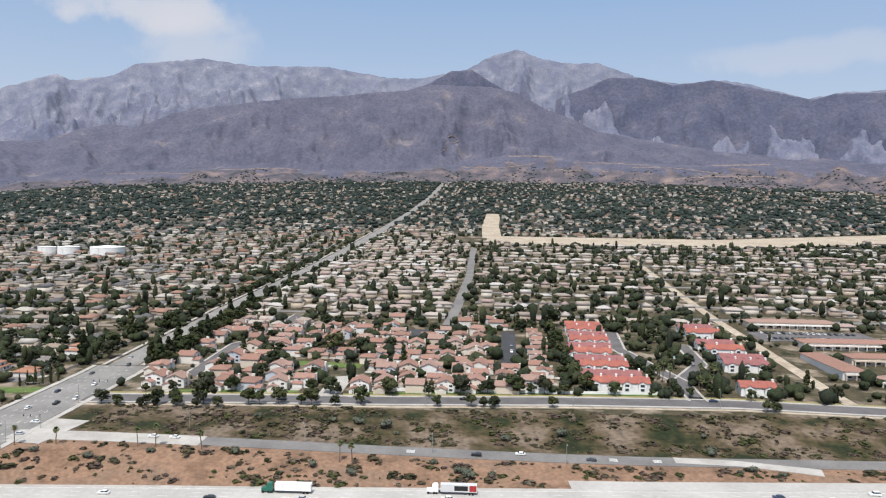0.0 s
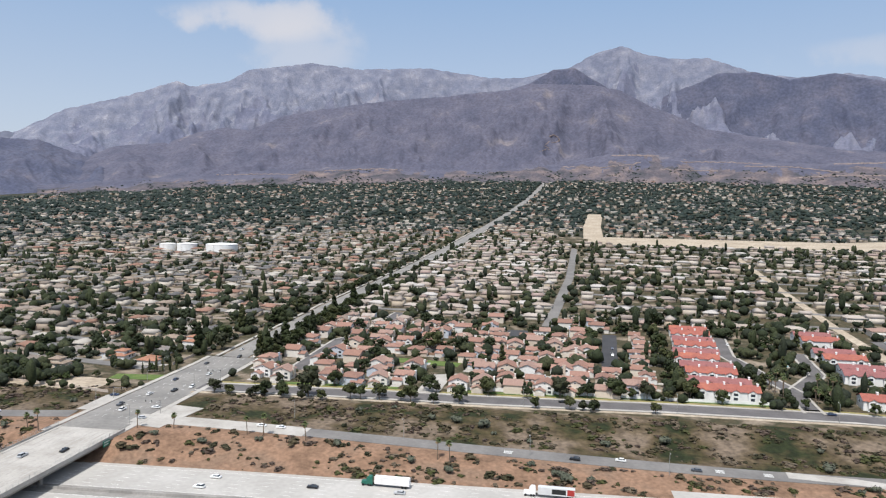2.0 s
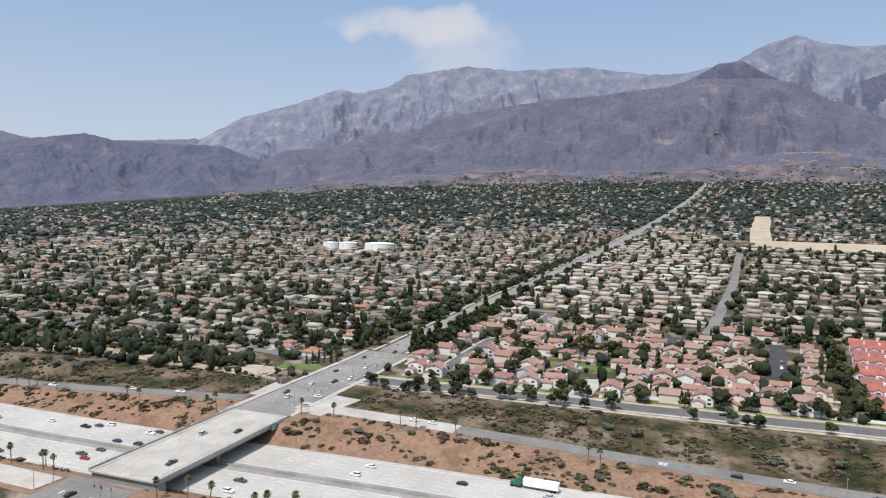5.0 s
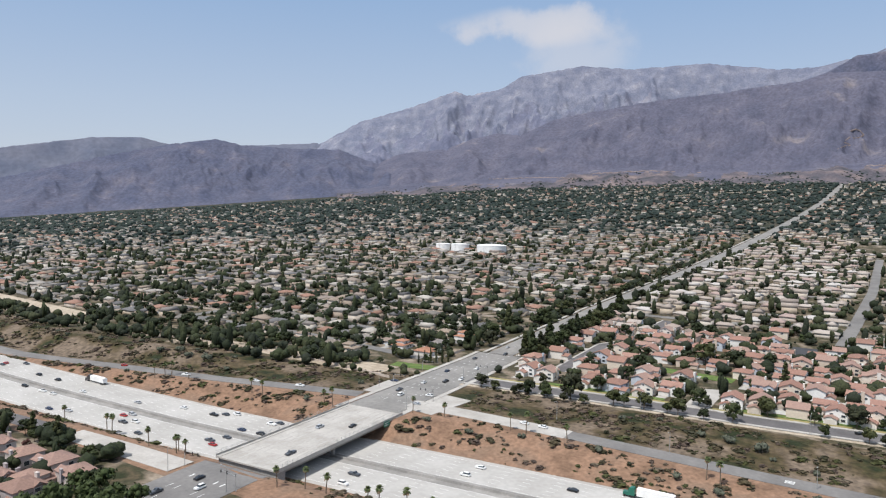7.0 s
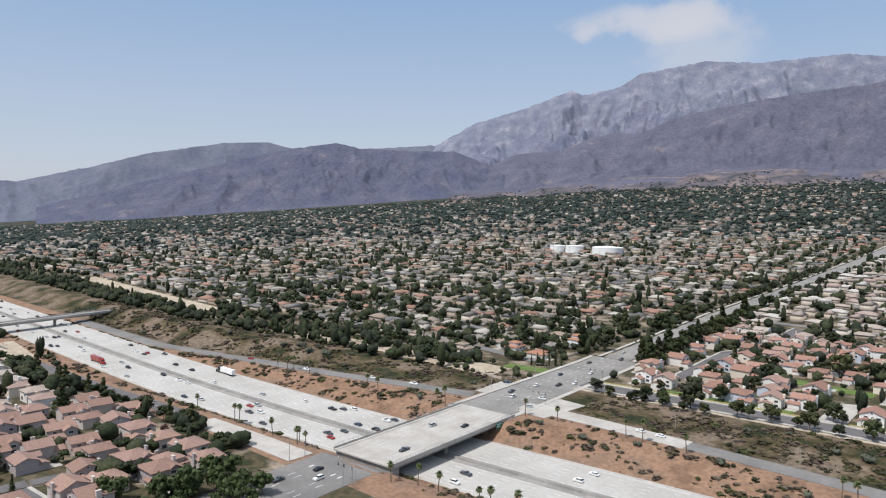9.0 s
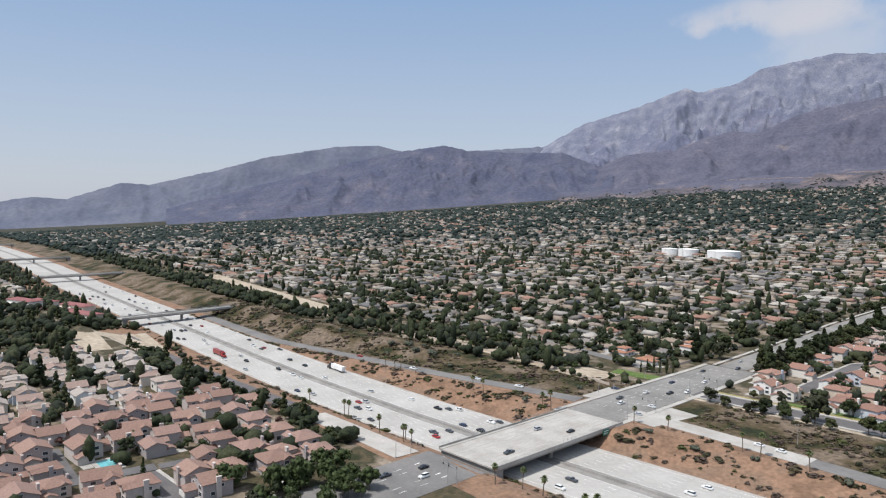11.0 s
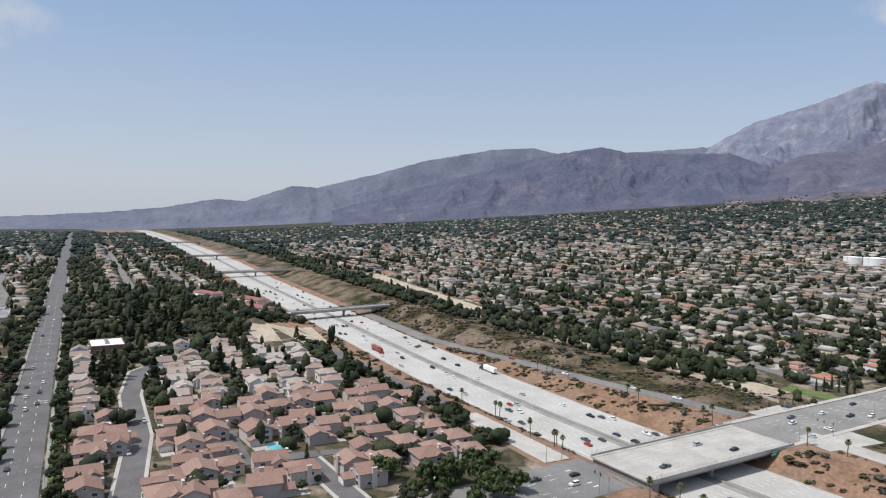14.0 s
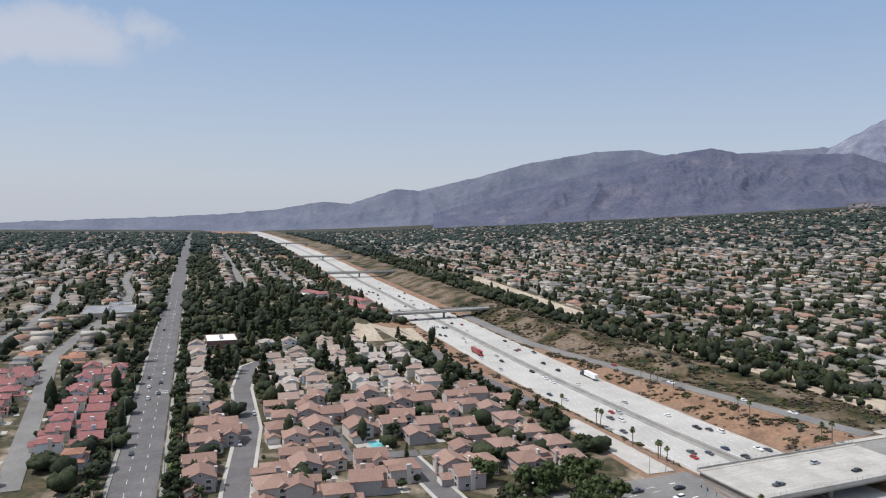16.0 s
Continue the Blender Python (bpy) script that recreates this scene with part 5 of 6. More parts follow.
def plant(protos, x, y, turn=None, grow=1.0):
    p = rng.choice(protos)
    z = float(land(x, y)) - 0.05
    if protos is not PALM and len(standing) > 240:
        g = grow * rng.uniform(0.85, 1.15)
        MORE.setdefault(p, []).append((x, y, z, g, g, g * rng.uniform(0.92, 1.1), rng.uniform(0, 6.28)))
        return None
    m = pose(x, y, z, 0, 0, rng.uniform(0, 360) if turn is None else turn)
    standing.append((x, y))
    if p in USED:
        o = clone(p, m)
    else:
        USED.add(p)
        o = p
        o.matrix_basis = m
    g = grow * rng.uniform(0.85, 1.15)
    o.scale = (g, g, g * rng.uniform(0.92, 1.1))
    return o


def free(x, y, margin=1.0):
    if float(clearance(np.array(x), np.array(y))) < margin:
        return False
    return not any(abs(x - a) < q * 0.72 and abs(y - b) < q * 0.72 for a, b, q in TAKEN if q < 30)


# palms on the banks and at the gate of the red-roofed quarter
for x, y in ((-161, 305), (-153, 306), (-132, 306), (-69, 304), (-63, 302), (-198, 303), (-215, 299), (-262, 283), (-256, 283), (-306, 280), (-316, 281), (-370, 279), (-388, 280), (-392, 278), (-394, 272),
             (-359, 196), (-327, 199), (-324, 200), (-280, 190), (-262, 191), (-257, 192), (-274, 201), (-200, 190), (-191, 196), (-183, 199), (-166, 203), (-160, 202), (-150, 206), (-140, 207)):
    plant(PALM[:2], x, y, grow=0.85)
for k in range(16):
    plant(PALM[1:], rng.uniform(97, 104) if k % 2 else rng.uniform(119, 129), rng.uniform(432, 478))
for x in np.linspace(-279, -264, 6):
    plant(COLUMN, x, 394 + (x + 279) * 0.9, grow=rng.uniform(0.8, 1.0))
plant(COLUMN, -281, 82, grow=1.35)
# big trees beside the avenue
for k in range(60):
    y = rng.uniform(440, 660)
    plant(TALL[:2] + BROAD[::2] + BROAD, np.interp(y, [450, 660], [-247, -257]) + rng.choice((1, 1, 1, -1)) * rng.uniform(18, 32), y, grow=1.2)
for y in np.arange(660, 1000, 15):
    plant(BROAD, -257 + 17 + rng.uniform(-2, 2), y + rng.uniform(-4, 4), grow=0.9)
    plant(BROAD, -257 - 17 + rng.uniform(-2, 2), y + rng.uniform(-4, 4), grow=0.9)
# along the frontage road
for k in range(30):
    x = rng.uniform(-205, 190)
    y = np.interp(x, [q[0] for q in front], [q[1] for q in front])
    plant(BROAD, x, y + rng.choice((-12.5, 14.5, 15)) + rng.uniform(-1, 1), grow=0.95)
for x, y, g_ in ((-135, 374, 1.2), (-119, 377, 1.1), (-107, 378, 0.9), (-92, 400, 0.8), (-75, 382, 1.0), (-62, 402, 1.2), (26, 416, 1.3), (50, 424, 1.5), (-159, 372, 1.4), (-174, 370, 1.2), (-183, 368, 1.2),
                 (-7, 412, 1.3), (-22, 408, 1.2), (8, 416, 1.3), (-40, 402, 1.0), (-117, 500, 1.4), (-100, 505, 1.3), (-8, 560, 1.4), (40, 590, 1.5), (44, 470, 1.5), (42, 500, 1.4), (46, 448, 1.3), (40, 540, 1.5), (44, 620, 1.5)):
    plant(BROAD[::2], x, y, grow=g_)
for x in (-213, -204, -190, -183, -171, -160, -150):
    plant(BROAD, x, 362 + (x + 213) * 0.12 + rng.uniform(-5, 5), grow=0.8)
# green mass at the south foot of the overpass, and the belt between the freeway and the houses
for k in range(30):
    plant(BRIGHT + BROAD[:1] + BRIGHT, rng.uniform(-258, -220), rng.uniform(104, 150), grow=1.05)
for x in np.arange(-560, -268, 6.5):
    y = float(ramp_south(x)) - 16
    plant(BROAD + TALL[1:2] + BRIGHT[1:] + BROAD, x, y + rng.uniform(-7, 5), grow=0.85)
for k in range(120):
    x, y = rng.uniform(-720, -378), rng.uniform(0, 178)
    if free(x, y, 2) and not (-650 < x < -545 and 118 < y < 184):
        plant(TALL + TALL + BROAD, x, y, grow=0.95)
for x in np.arange(-700, -262, 8.5):
    plant(BROAD, x, -8.5 + rng.uniform(-1.5, 1.5), grow=0.8)
    plant(BROAD, x + 4, -38 + rng.uniform(-2, 2), grow=0.8)
# gardens of the near quarters
for k in range(190):
    x, y = rng.uniform(-200, 200), rng.uniform(414, 640)
    if free(x, y, 1.5):
        plant(BROAD + TALL[1:2] + BRIGHT[1:] + BROAD, x, y, grow=0.9)
for k in range(75):
    x, y = rng.uniform(-385, -240), rng.uniform(-8, 160)
    if free(x, y, 1.2):
        plant(BROAD + PLUM + PLUM, x, y, grow=0.75)
for k in range(260):
    x, y = rng.uniform(-640, -275), rng.uniform(352, 560)
    if free(x, y, 1.5):
        plant(BROAD + BRIGHT[1:] + BROAD, x, y, grow=0.95)
# bushes on the banks
for k in range(60):
    x = rng.uniform(-640, 200)
    if rng.random() < 0.6:
        y = float(ramp_north(x)) + rng.uniform(9, 46)
    else:
        y = float(mid(x)) + rng.uniform(33, 55)
    if abs(x + 238) > 34 and float(clearance(np.array(x), np.array(y))) > 2:
        plant(BUSH, x, y, grow=0.75)
for x, y in ((-12, 300), (-70, 352), (-55, 348), (-395, 312), (-412, 310), (-425, 313), (-440, 308), (30, 352), (100, 340)):
    plant(BUSH[2:], x, y, grow=1.2)


# the rest of the garden trees, joined by kind
def planted_rest():
    for p, rows in MORE.items():
        for o in FAMILY[p][1:]:
            me = o.data
            V = np.zeros(len(me.vertices) * 3)
            me.vertices.foreach_get("co", V)
            tagged(many("garden_" + o.name.split(".")[0] + "s", V.reshape(-1, 3), [tuple(f.vertices) for i, f in enumerate(me.polygons) if len(f.vertices) == 3 or o.name.startswith("trunk") or i % 5 < 2], rows, [me.materials[0]]),
                   "garden trees and shrubs among the houses", "trees", kind="stuff")


# trees of the wide plain, too many to count
def lumpy(V, seed):
    g = np.random.default_rng(seed)
    return V * (1 + g.uniform(-0.28, 0.28, (len(V), 1)))


groups = [[], [], [], [], []]
pts = []
for n, r0, r1 in ((6400, 270, 760), (14000, 760, 1350), (38000, 1350, 3250)):
    for k in range(n):
        a, q = radians(rng.uniform(-31, 107)), math.sqrt(r0 * r0 + (r1 * r1 - r0 * r0) * rng.random())
        pts.append((-math.sin(a) * q, math.cos(a) * q, q))
for k in range(5000):
    a, q = radians(rng.uniform(36, 100)), math.sqrt(480 ** 2 + (1350 ** 2 - 480 ** 2) * rng.random())
    pts.append((-math.sin(a) * q, math.cos(a) * q, q))
# wooded stretches by the boulevard and above the bank
for k in range(1150):
    pts.append((rng.uniform(-2600, -640), rng.uniform(2, 170), 1000))
for k in range(420):
    x = rng.uniform(-2000, -540)
    pts.append((x, float(mid(x)) - rng.uniform(41, 62), 1000))
for k in range(90):
    x = rng.uniform(-960, -700)
    pts.append((x, float(ramp_north(x)) + rng.uniform(44, 66), 800))
for k in range(170):
    x = rng.uniform(-1900, -900)
    pts.append((x, float(ramp_north(x)) + rng.uniform(30, 80), 1000))
P = np.array(pts)
cl = clearance(P[:, 0], P[:, 1])
dn = P[:, 1] - mid(P[:, 0])
cells = {}
for x, y in [(q[0], q[1]) for q in TAKEN if q[2] < 20] + [(q[0], q[1]) for q in L]:
    cells.setdefault((int(x // 12), int(y // 12)), []).append((x, y))


def in_house(x, y, m):
    i, j = int(x // 12), int(y // 12)
    return any(abs(x - a) < m + 1.5 and abs(y - b) < m for di in (-1, 0, 1) for dj in (-1, 0, 1) for a, b in cells.get((i + di, j + dj), ()))


good = (cl > 1.0) & ~((P[:, 0] > -215) & (P[:, 0] < 330) & (P[:, 1] < 415)) & ~((P[:, 0] > -262) & (P[:, 1] < 190)) & ((P[:, 1] > ramp_north(P[:, 0]) + 47) | (dn < np.where(P[:, 0] < -520, -40, -62)))
for x, y, q in TAKEN:
    if q > 9:
        good &= ~((np.abs(P[:, 0] - x) < q * 0.8) & (np.abs(P[:, 1] - y) < q * 0.8))
P = P[good]
P = P[[not in_house(x, y, 5.2 if q < 800 else 3.8) if q < 1500 else True for x, y, q in P]]
wood = np.array([noise.noise((x / 160, y / 160, 5)) for x, y, _ in P])
P = P[(wood > -0.22) | (np.arange(len(P)) % 2 == 0)]
Z = land(P[:, 0], P[:, 1])
for (x, y, rr), z in zip(P, Z):
    w = (1.8 + 4.6 * rng.random() ** 1.4) * (1.0 if rr < 1300 else 1.35 if rr < 1900 else 1.9)
    if rng.random() < 0.3:
        w *= 0.6
    h = min(w, 5.5) * rng.uniform(0.7, 1.1)
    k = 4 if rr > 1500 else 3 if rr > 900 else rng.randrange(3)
    if rr < 1500 and rng.random() < 0.14:
        w, h = w * 0.6, h * 1.9
    groups[k].append((x, y, z + h * 0.8, w, w * rng.uniform(0.8, 1.2), h, rng.uniform(0, 6.28)))
for k, rows in enumerate(groups):
    s, g = Shape(), np.random.default_rng(200 + k)
    for j in range((4, 5, 4, 2, 1)[k]):
        c = np.array([g.uniform(-.55, .55), g.uniform(-.55, .55), g.uniform(-.35, .5)]) if j else np.zeros(3)
        o = len(s.v)
        s.add(lumpy(ICO_V, 300 + 10 * k + j) * (0.8 if not j else g.uniform(0.42, 0.62)) + c, ICO_F)
        if j:
            s.f.append((0, o, o + 1))
    # the farthest group takes the leaf colour with haze painted in
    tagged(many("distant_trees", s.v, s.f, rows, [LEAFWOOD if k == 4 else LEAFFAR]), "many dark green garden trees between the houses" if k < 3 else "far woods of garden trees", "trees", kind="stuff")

rows = []
_, la, LP = LOW
for k in range(5200):
    j, i = rng.randrange(len(la)), int(30 * rng.random() ** 1.7)
    x, y, z = LP[i, j]
    if noise.noise((x / 130, y / 130, 8)) + 0.35 - i / 60 > 0.25 * rng.random():
        w = rng.uniform(2, 5)
        rows.append((x + rng.uniform(-4, 4), y, z + w * 0.2, w * 1.3, w, w * 0.6, rng.uniform(0, 6.28)))
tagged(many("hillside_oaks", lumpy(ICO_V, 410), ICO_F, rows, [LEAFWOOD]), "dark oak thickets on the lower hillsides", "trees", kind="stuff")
planted_rest()

# low brush on the banks
rows = []
for k in range(6200):
    x = rng.uniform(-760, 260)
    up = rng.random()
    if up < 0.62:
        y = float(ramp_north(x)) + 8 + 46 * rng.random()
    elif up < 0.86:
        y = float(mid(x)) + 31 + (float(ramp_north(x)) - 8 - float(mid(x)) - 31) * rng.random()
    else:
        y = float(mid(x)) - 31 - (float(mid(x)) - float(ramp_south(x)) - 40) * rng.random()
    if noise.noise((x * 0.05, y * 0.08, 3)) < -0.12 or abs(x + 236) < 24:
        continue
    w = rng.uniform(0.5, 1.9) if rng.random() < 0.85 else rng.uniform(1.9, 3.2)
    rows.append((x, y, float(land(x, y)) + 0.1 * w, w, w * rng.uniform(0.7, 1.3), w * rng.uniform(0.22, 0.5), rng.uniform(0, 6.28)))
R_ = np.array(rows)
R_ = R_[clearance(R_[:, 0], R_[:, 1]) > R_[:, 3] * 0.9]
tuft, g = Shape(), np.random.default_rng(5)
tuft.add(lumpy(ICO_V, 77) * 0.8, ICO_F)
for k in range(12):
    n = g.normal(size=3)
    n[2] = abs(n[2]) * 0.8
    n /= np.linalg.norm(n)
    u = np.cross(n, g.normal(size=3))
    u /= np.linalg.norm(u)
    v = np.cross(n, u) + n * g.uniform(-0.4, 0.9)
    p = n * g.uniform(0.7, 1.25)
    o = len(tuft.v)
    tuft.add([p - u * .4 - v * .3, p + u * .4 - v * .22, p + u * .28 + v * .34, p - u * .3 + v * .27], [(0, 1, 2, 3)])
    tuft.f.append((0, o, o + 1))
tagged(many("low_brush", tuft.v, tuft.f, R_, [BRUSH]), "tufts of dry brush and ice plant on bare slopes", "brush", kind="stuff")

# ---- fences and walls ----
def wall_run(name, pts, hgt, thick, mat, label):
    p = path_points(pts, 6)
    s = Shape()
    for (ax, ay), (bx, by) in zip(p, p[1:]):
        d = Vector((by - ay, ax - bx)).normalized() * thick / 2
        za, zb = float(land(ax, ay)), float(land(bx, by))
        q = [(ax - d.x, ay - d.y), (bx - d.x, by - d.y), (bx + d.x, by + d.y), (ax + d.x, ay + d.y)]
        zs = (za, zb, zb, za)
        s.add([(*c, z - 0.3) for c, z in zip(q, zs)] + [(*c, z + hgt) for c, z in zip(q, zs)], [(4, 5, 6, 7), (0, 1, 5, 4), (1, 2, 6, 5), (2, 3, 7, 6), (3, 0, 4, 7)])
    return tagged(part(name, s, mat), label, "wall", kind="structure")


wall_run("wall_garden", [(-190, 413), (-110, 414)], 1.8, 0.25, BLOCK, "long garden wall of pale block")
wall_run("wall_garden", [(-84, 411), (38, 419), (94, 424)], 1.8, 0.25, WHITE, "low pale garden wall with hedge")
wall_run("wall_fence", [(-190, 491), (-12, 491)], 1.8, 0.1, FENCE, "weathered red-brown board fence")
wall_run("wall_fence", [(-186, 547), (-100, 547)], 1.8, 0.1, FENCE, "weathered red-brown board fence")
wall_run("wall_garden", [(-270, 350), (-330, 356), (-420, 352), (-640, 340)], 1.6, 0.25, BLOCK, "long garden wall above the bank")
wall_run("wall_garden", [(-265, -6), (-700, -6)], 1.7, 0.25, BLOCK, "block wall behind the boulevard hedge")
wall_run("wall_garden", [(-275, 420), (-278, 660)], 1.8, 0.25, BLOCK, "garden wall along the avenue")

for y in np.arange(415 + 32, 800, ROWPITCH):
    wall_run("wall_garden", bent(-900, -300, y), 1.7, 0.25, BLOCK, "block wall between back gardens")
ribbon("dirt_path", front, 1.6, 0.2, SAND, "pale dirt strip along the top of the bank", -12.4, 9, False, category="path")

for x0, x1 in ((-186, -116), (-80, 30), (44, 98)):
    p = [(x, float(np.interp(x, [q[0] for q in front], [q[1] for q in front])) + 16.5) for x in np.linspace(x0, x1, 12)]
    ribbon("lawn", p, 2.2, 0.2, GRASS, "narrow green front lawn behind the pavement", 0, 8, False, category="lawn")

# ---- swimming pools ----
for x, y, lx, ly in ((-312, 77, 11, 6), (-118, 466, 9, 4), (118, 520, 10, 6), (-362, -60, 8, 4)):
    o = thing("swimming_pool", "turquoise swimming pool with pale concrete rim", "swimming pool", "pools")
    o.matrix_basis = pose(x, y, float(land(x, y)) + 0.2, 0, 0, 3)
    part("rim", Shape().box(-lx / 2 - 2, lx / 2 + 2, -ly / 2 - 2, ly / 2 + 2, -0.6, 0.12), CONCRETE, o)
    part("water", Shape().box(-lx / 2, lx / 2, -ly / 2, ly / 2, -0.2, 0.16), POOL, o)


# ---- vehicles ----
def paint(name, c, metal=0.1):
    m = material(name, [c, tuple(min(1, k * 1.06) for k in c)], 0.5, 0.3, metal=metal, fine=0.03)
    m.node_tree.nodes["Principled BSDF"].inputs["Specular IOR Level"].default_value = 0.5
    return m


def wheels(o, xs, half, rad):
    for x in xs:
        for s in (-1, 1):
            part("wheel", Shape().tube((x, s * (half - 0.22), rad), (x, s * half, rad), rad, rad, 12), TYRE, o)


def car(label, mat, kind):
    o = thing("car", label, "car", "cars on the roads")
    L_, H_ = ((4.6, 0.92), (4.7, 1.05), (5.6, 1.05))[kind]
    b = Shape().taper(-L_ / 2, L_ / 2, -0.92, 0.92, 0.28, H_ * 0.7, -0.04, -0.03).taper(-L_ / 2 - 0.03, L_ / 2 + 0.03, -0.94, 0.94, H_ * 0.7, H_, 0.18, 0.08)
    part("body", b, mat, o)
    c0, c1, top = ((-1.75, 1.05, 1.42), (-2.2, 1.0, 1.72), (-0.4, 1.35, 1.75))[kind]
    part("window", Shape().taper(c0, c1, -0.84, 0.84, H_, top - 0.06, 0.5, 0.16), GLASS, o, "dark tinted car windows")
    part("roof", Shape().taper(c0 + 0.46, c1 - 0.46, -0.70, 0.70, top - 0.07, top, 0.06, 0.05), mat, o)
    wheels(o, (-L_ * 0.3, L_ * 0.3), 0.92, 0.33)
    return o


def truck(label, cab, body, panel=False):
    o = thing("truck", label, "truck", "trucks on the freeway")
    part("trailer", Shape().box(-14.6, 0, -1.28, 1.28, 1.15, 4.1), body, o, "long box trailer")
    part("cab", Shape().box(0.9, 3.4, -1.2, 1.2, 0.7, 3.3).taper(0.9, 3.2, -1.15, 1.15, 3.3, 4.0, 0.4, 0.1).taper(3.4, 5.6, -1.05, 1.05, 0.7, 2.0, 0.05, 0.1), cab, o)
    part("windscreen", Shape().box(3.38, 3.46, -1.05, 1.05, 2.1, 3.0), GLASS, o)
    part("chassis", Shape().box(-14, 5.2, -0.5, 0.5, 0.6, 1.15), TYRE, o)
    if panel:
        for s in (-1, 1):
            part("panel", Shape().box(-11, -5.5, s * 1.285 - 0.01, s * 1.285 + 0.01, 1.7, 3.7), TYRE, o, "black panel on the trailer side")
            part("panel", Shape().box(-14.4, -11.6, s * 1.285 - 0.01, s * 1.285 + 0.01, 1.5, 3.9), REDPAINT, o, "red panel on the trailer side")
    wheels(o, (-13, -11.7, 1.6, 2.6, 4.9), 1.25, 0.52)
    return o


REDPAINT = paint("red_car_paint", (0.35, 0.03, 0.025))
CARS = []
for nm, c in (("white", (0.75, 0.75, 0.73)), ("silver", (0.42, 0.43, 0.44)), ("black", (0.018, 0.018, 0.02)), ("dark grey", (0.07, 0.075, 0.085)), ("dark blue", (0.03, 0.045, 0.09))):
    m = paint(nm.replace(" ", "_") + "_car_paint", c)
    for k, kd in enumerate(("sedan", "tall hatchback car", "pickup truck")):
        if (nm, k) not in (("dark blue", 2), ("silver", 2), ("dark blue", 1)):
            CARS.append(car(nm + " " + kd + " driving on pale concrete", m, k))
CARS.extend(CARS[:4])
CARS.append(car("dark red sedan driving on pale concrete", REDPAINT, 0))


def drive(proto, x, y, turn, z=None, lift=0.17):
    m = pose(x, y, (float(land(x, y)) if z is None else z) + lift, 0, 0, turn)
    if proto in USED:
        return clone(proto, m)
    USED.add(proto)
    proto.matrix_basis = m
    return proto


last = {}
for k in range(104):
    x = -1000 + 1290 * (k + rng.random()) / 104 if k % 3 else rng.uniform(-1000, -250)
    s = rng.choice((-1, 1))
    lane = rng.choice((6.2, 9.8, 13.4, 17.1, 20.8, 24.2))
    if any(abs(x - q) < 11 for q in last.get((s, lane), ())):
        continue
    if s > 0 and lane > 20 and -125 < x < 45:
        continue
    last.setdefault((s, lane), []).append(x)
    drive(rng.choice(CARS), x, float(mid(x)) + s * lane, (180 if s > 0 else 0) + 2, FLOOR + float(fan(x, 240)))
drive(truck("green-cabbed truck with long white box trailer", paint("green_cab_paint", (0.02, 0.13, 0.09)), WHITE), -89, float(mid(-89)) + 24.0, 182, FLOOR)
drive(truck("white-cabbed truck with black and red panels on trailer", WHITE, paint("pale_trailer_paint", (0.6, 0.6, 0.6)), True), -23, float(mid(-23)) + 24.0, 182, FLOOR)
drive(truck("truck with long white box trailer", paint("dark_cab_paint", (0.03, 0.03, 0.035)), WHITE), -430, float(mid(-430)) + 24.2, 180, FLOOR)
drive(truck("red freight truck on the freeway", REDPAINT, paint("red_trailer_paint", (0.28, 0.05, 0.04))), -512, float(mid(-512)) - 20.8, 0, FLOOR)
for x, y, t in ((-10, None, 177), (10, None, 177), (42, None, 177), (-150, None, 178), (-160, None, 178), (-380, None, 11), (-440, None, 10), (-330, None, 10), (-300, None, 10)):
    drive(rng.choice(CARS), x, float(ramp_north(x)) + rng.choice((-2, 2)), t, None, 0.2)
for x, y, t in ((-236, 362, 95), (-245, 352, 95), (-231, 372, 275), (-250, 385, 95), (-238, 402, 275), (-255, 428, 95), (-243, 450, 275), (-240, 322, 95), (-226, 330, 182), (-222, 312, 182), (-262, 345, 20), (-252, 470, 95),
                (-247, 330, 95), (-222, 172, 275), (-230, 178, 95), (-232, 160, 95), (-262, 560, 93), (-251, 610, 273)):
    drive(rng.choice(CARS), x, y, t, 0 if y < 430 else None, 0.2)
for x, y, t in ((-330, -26.5, 180), (-430, -20, 0), (-446, -26, 180), (-470, -27, 180), (-478, -19, 0), (-455, -20, 0), (-520, -26, 180), (-560, -19, 0), (-640, -25, 180), (-720, -19, 0), (-800, -25, 180), (-420, -25, 180)):
    drive(rng.choice(CARS), x, y, t, 0, 0.24)
for x, y, t in ((-224, 262, 275), (-236, 252, 95), (-221, 218, 275)):
    drive(rng.choice(CARS), x, y, t, 0.22, 0.17)
for x, y, t in ((-330, 18, 8), (-375, 28, 0), (-120, 385, 7), (30, 399, 7), (120, 412, 2), (-20, 398, 187), (8, 520, 90), (8, 540, 90), (93, 575, 90), (-262, 93, 3)):
    drive(rng.choice(CARS), x, y, t, None, 0.32)
for k in range(34):
    drive(rng.choice(CARS), 214 + (k % 17) * 4.6, 592 + (k // 17) * 20, 90, None, 0.36)


# ---- lamps, signals and signs ----
def street_lamp(hgt=9.5):
    o = thing("street_lamp", "grey steel street lamp with a single arm", "street lamp", "street lamps")
    part("pole", Shape().tube((0, 0, -0.3), (0, 0, hgt), 0.14, 0.08, 8), STEEL, o)
    part("arm", Shape().tube((0, 0, hgt - 0.1), (2.6, 0, hgt + 0.35), 0.06, 0.05, 6), STEEL, o)
    part("lamp_head", Shape().taper(2.3, 3.2, -0.2, 0.2, hgt + 0.22, hgt + 0.42, 0.1, 0.06), STEEL, o)
    return o


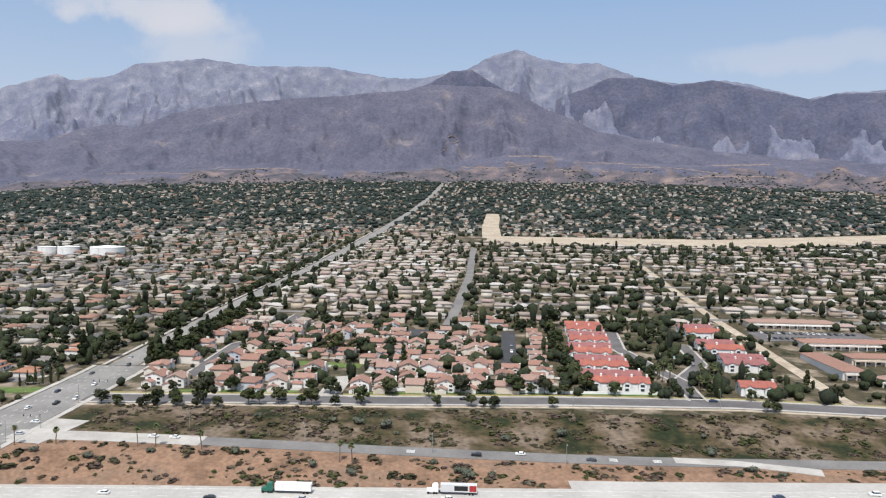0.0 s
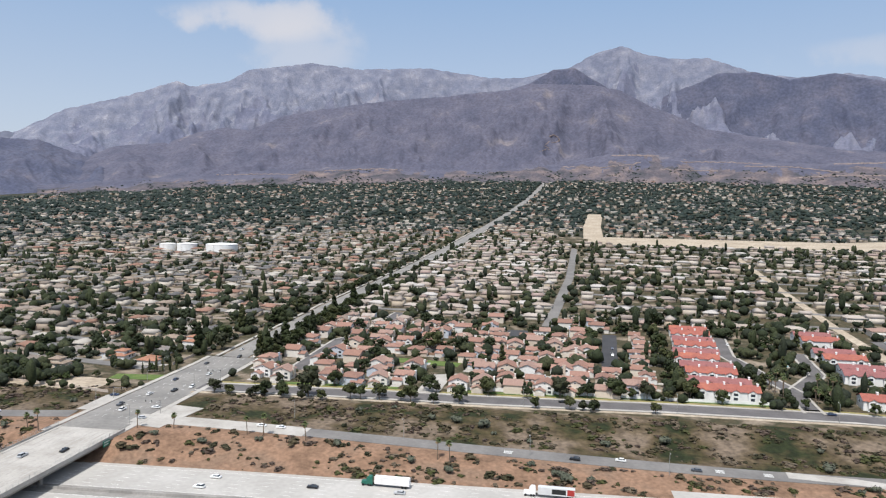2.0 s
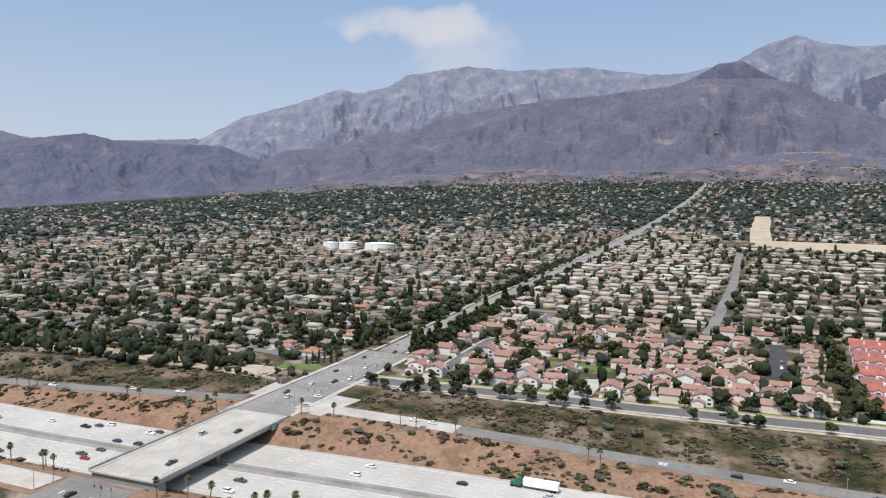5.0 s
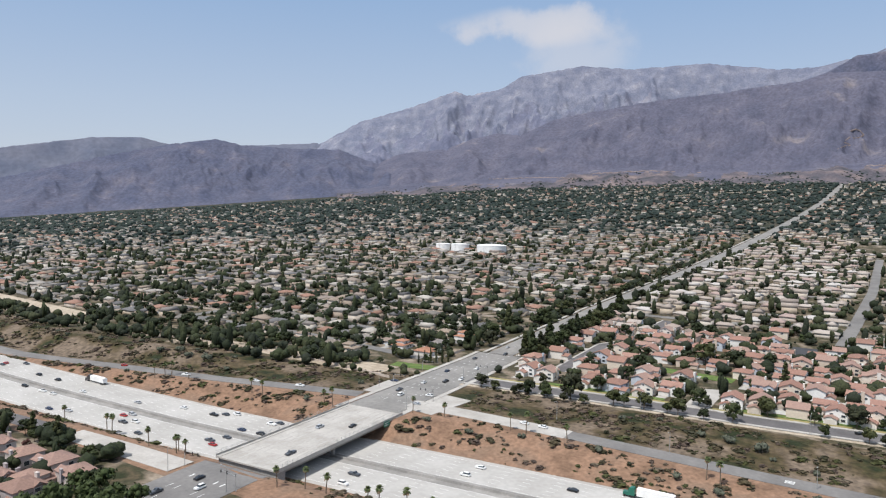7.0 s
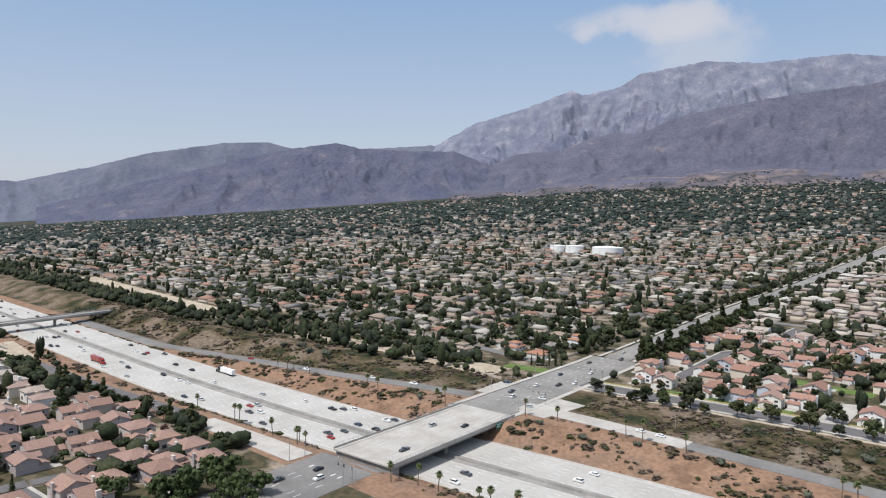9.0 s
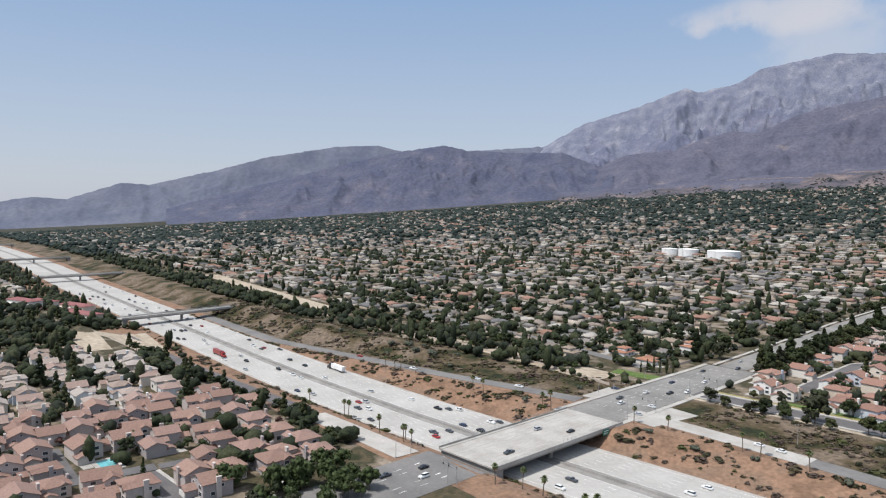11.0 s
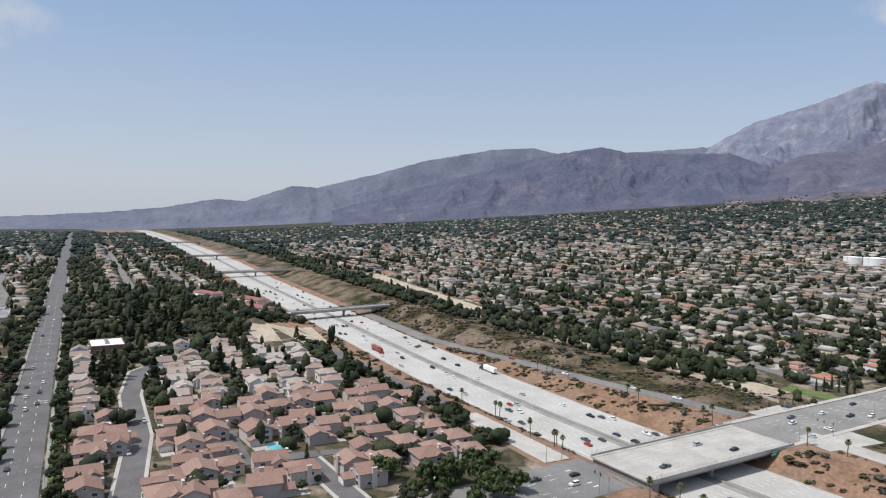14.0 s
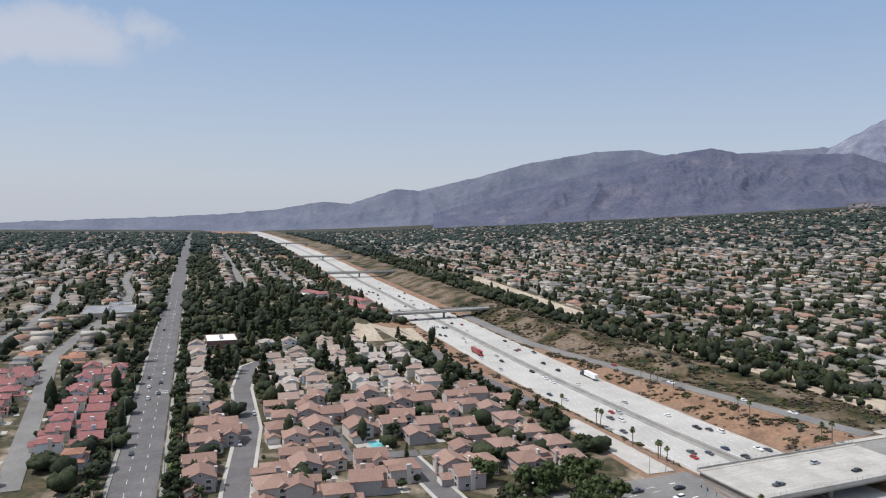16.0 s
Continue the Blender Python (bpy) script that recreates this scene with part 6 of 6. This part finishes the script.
lamp = street_lamp()
for k, (x, y, t) in enumerate(((-222, 303, 180), (-262, 330, 0), (-226, 366, 180), (-268, 400, 0), (-228, 440, 180), (-212, 176, 180), (-247, 176, 0), (-150, 334, 270), (-90, 324, 270), (-30, 321, 270), (30, 317, 270),
                               (-120, 374, 90), (-40, 383, 90), (40, 393, 90), (120, 399, 90), (-300, -12, 270), (-360, -12, 270), (-420, -12, 270), (-480, -12, 270), (-330, -34, 90), (-390, -34, 90), (-450, -34, 90))):
    m = pose(x, y, float(land(x, y)) + 0.2, 0, 0, t)
    if k:
        clone(lamp, m)
    else:
        lamp.matrix_basis = m


def signal():
    o = thing("traffic_signal", "steel traffic signal mast with dark lamp boxes", "traffic signal", "traffic signals")
    part("pole", Shape().tube((0, 0, -0.3), (0, 0, 6.4), 0.15, 0.11, 8), STEEL, o)
    part("mast_arm", Shape().tube((0, 0, 5.8), (9, 0, 6.4), 0.1, 0.06, 6), STEEL, o)
    for x in (0.3, 5.2, 8.6):
        part("signal_box", Shape().box(x - 0.2, x + 0.2, -0.3, -0.08, 5.3, 6.5), TYRE, o)
    return o


sg = signal()
for k, (x, y, t) in enumerate(((-218, 322, 180), (-259, 340, 0), (-223, 390, 180), (-266, 380, 0), (-209, 178, 180), (-247, 184, 0))):
    m = pose(x, y, float(land(x, y)) + 0.25, 0, 0, t)
    if k:
        clone(sg, m)
    else:
        sg.matrix_basis = m
sign = thing("freeway_sign", "green freeway sign board hung on the overpass side", "sign")
sign.matrix_basis = pose(-215.6, 278, -0.4, 0, 0, 4.2)
part("board", Shape().box(0, 0.12, -2.6, 2.6, -1.5, 1.2), SIGNGREEN, sign)
part("bracket", Shape().box(-0.6, 0, -1.8, -1.6, -1.2, 1.0).box(-0.6, 0, 1.6, 1.8, -1.2, 1.0), STEEL, sign)
part("text_bar", Shape().box(0.12, 0.14, -2.0, 2.0, 0.3, 0.7).box(0.12, 0.14, -2.0, 1.2, -0.8, -0.4), PAINT, sign)

# patterns that nothing was copied from
for p in PINK + TAN + CLAY + MAROON + RANCH + BROAD + TALL + COLUMN + BRIGHT + PLUM + PALM + BUSH + list(dict.fromkeys(CARS)):
    if p not in USED:
        for o in FAMILY[p]:
            bpy.data.objects.remove(o)
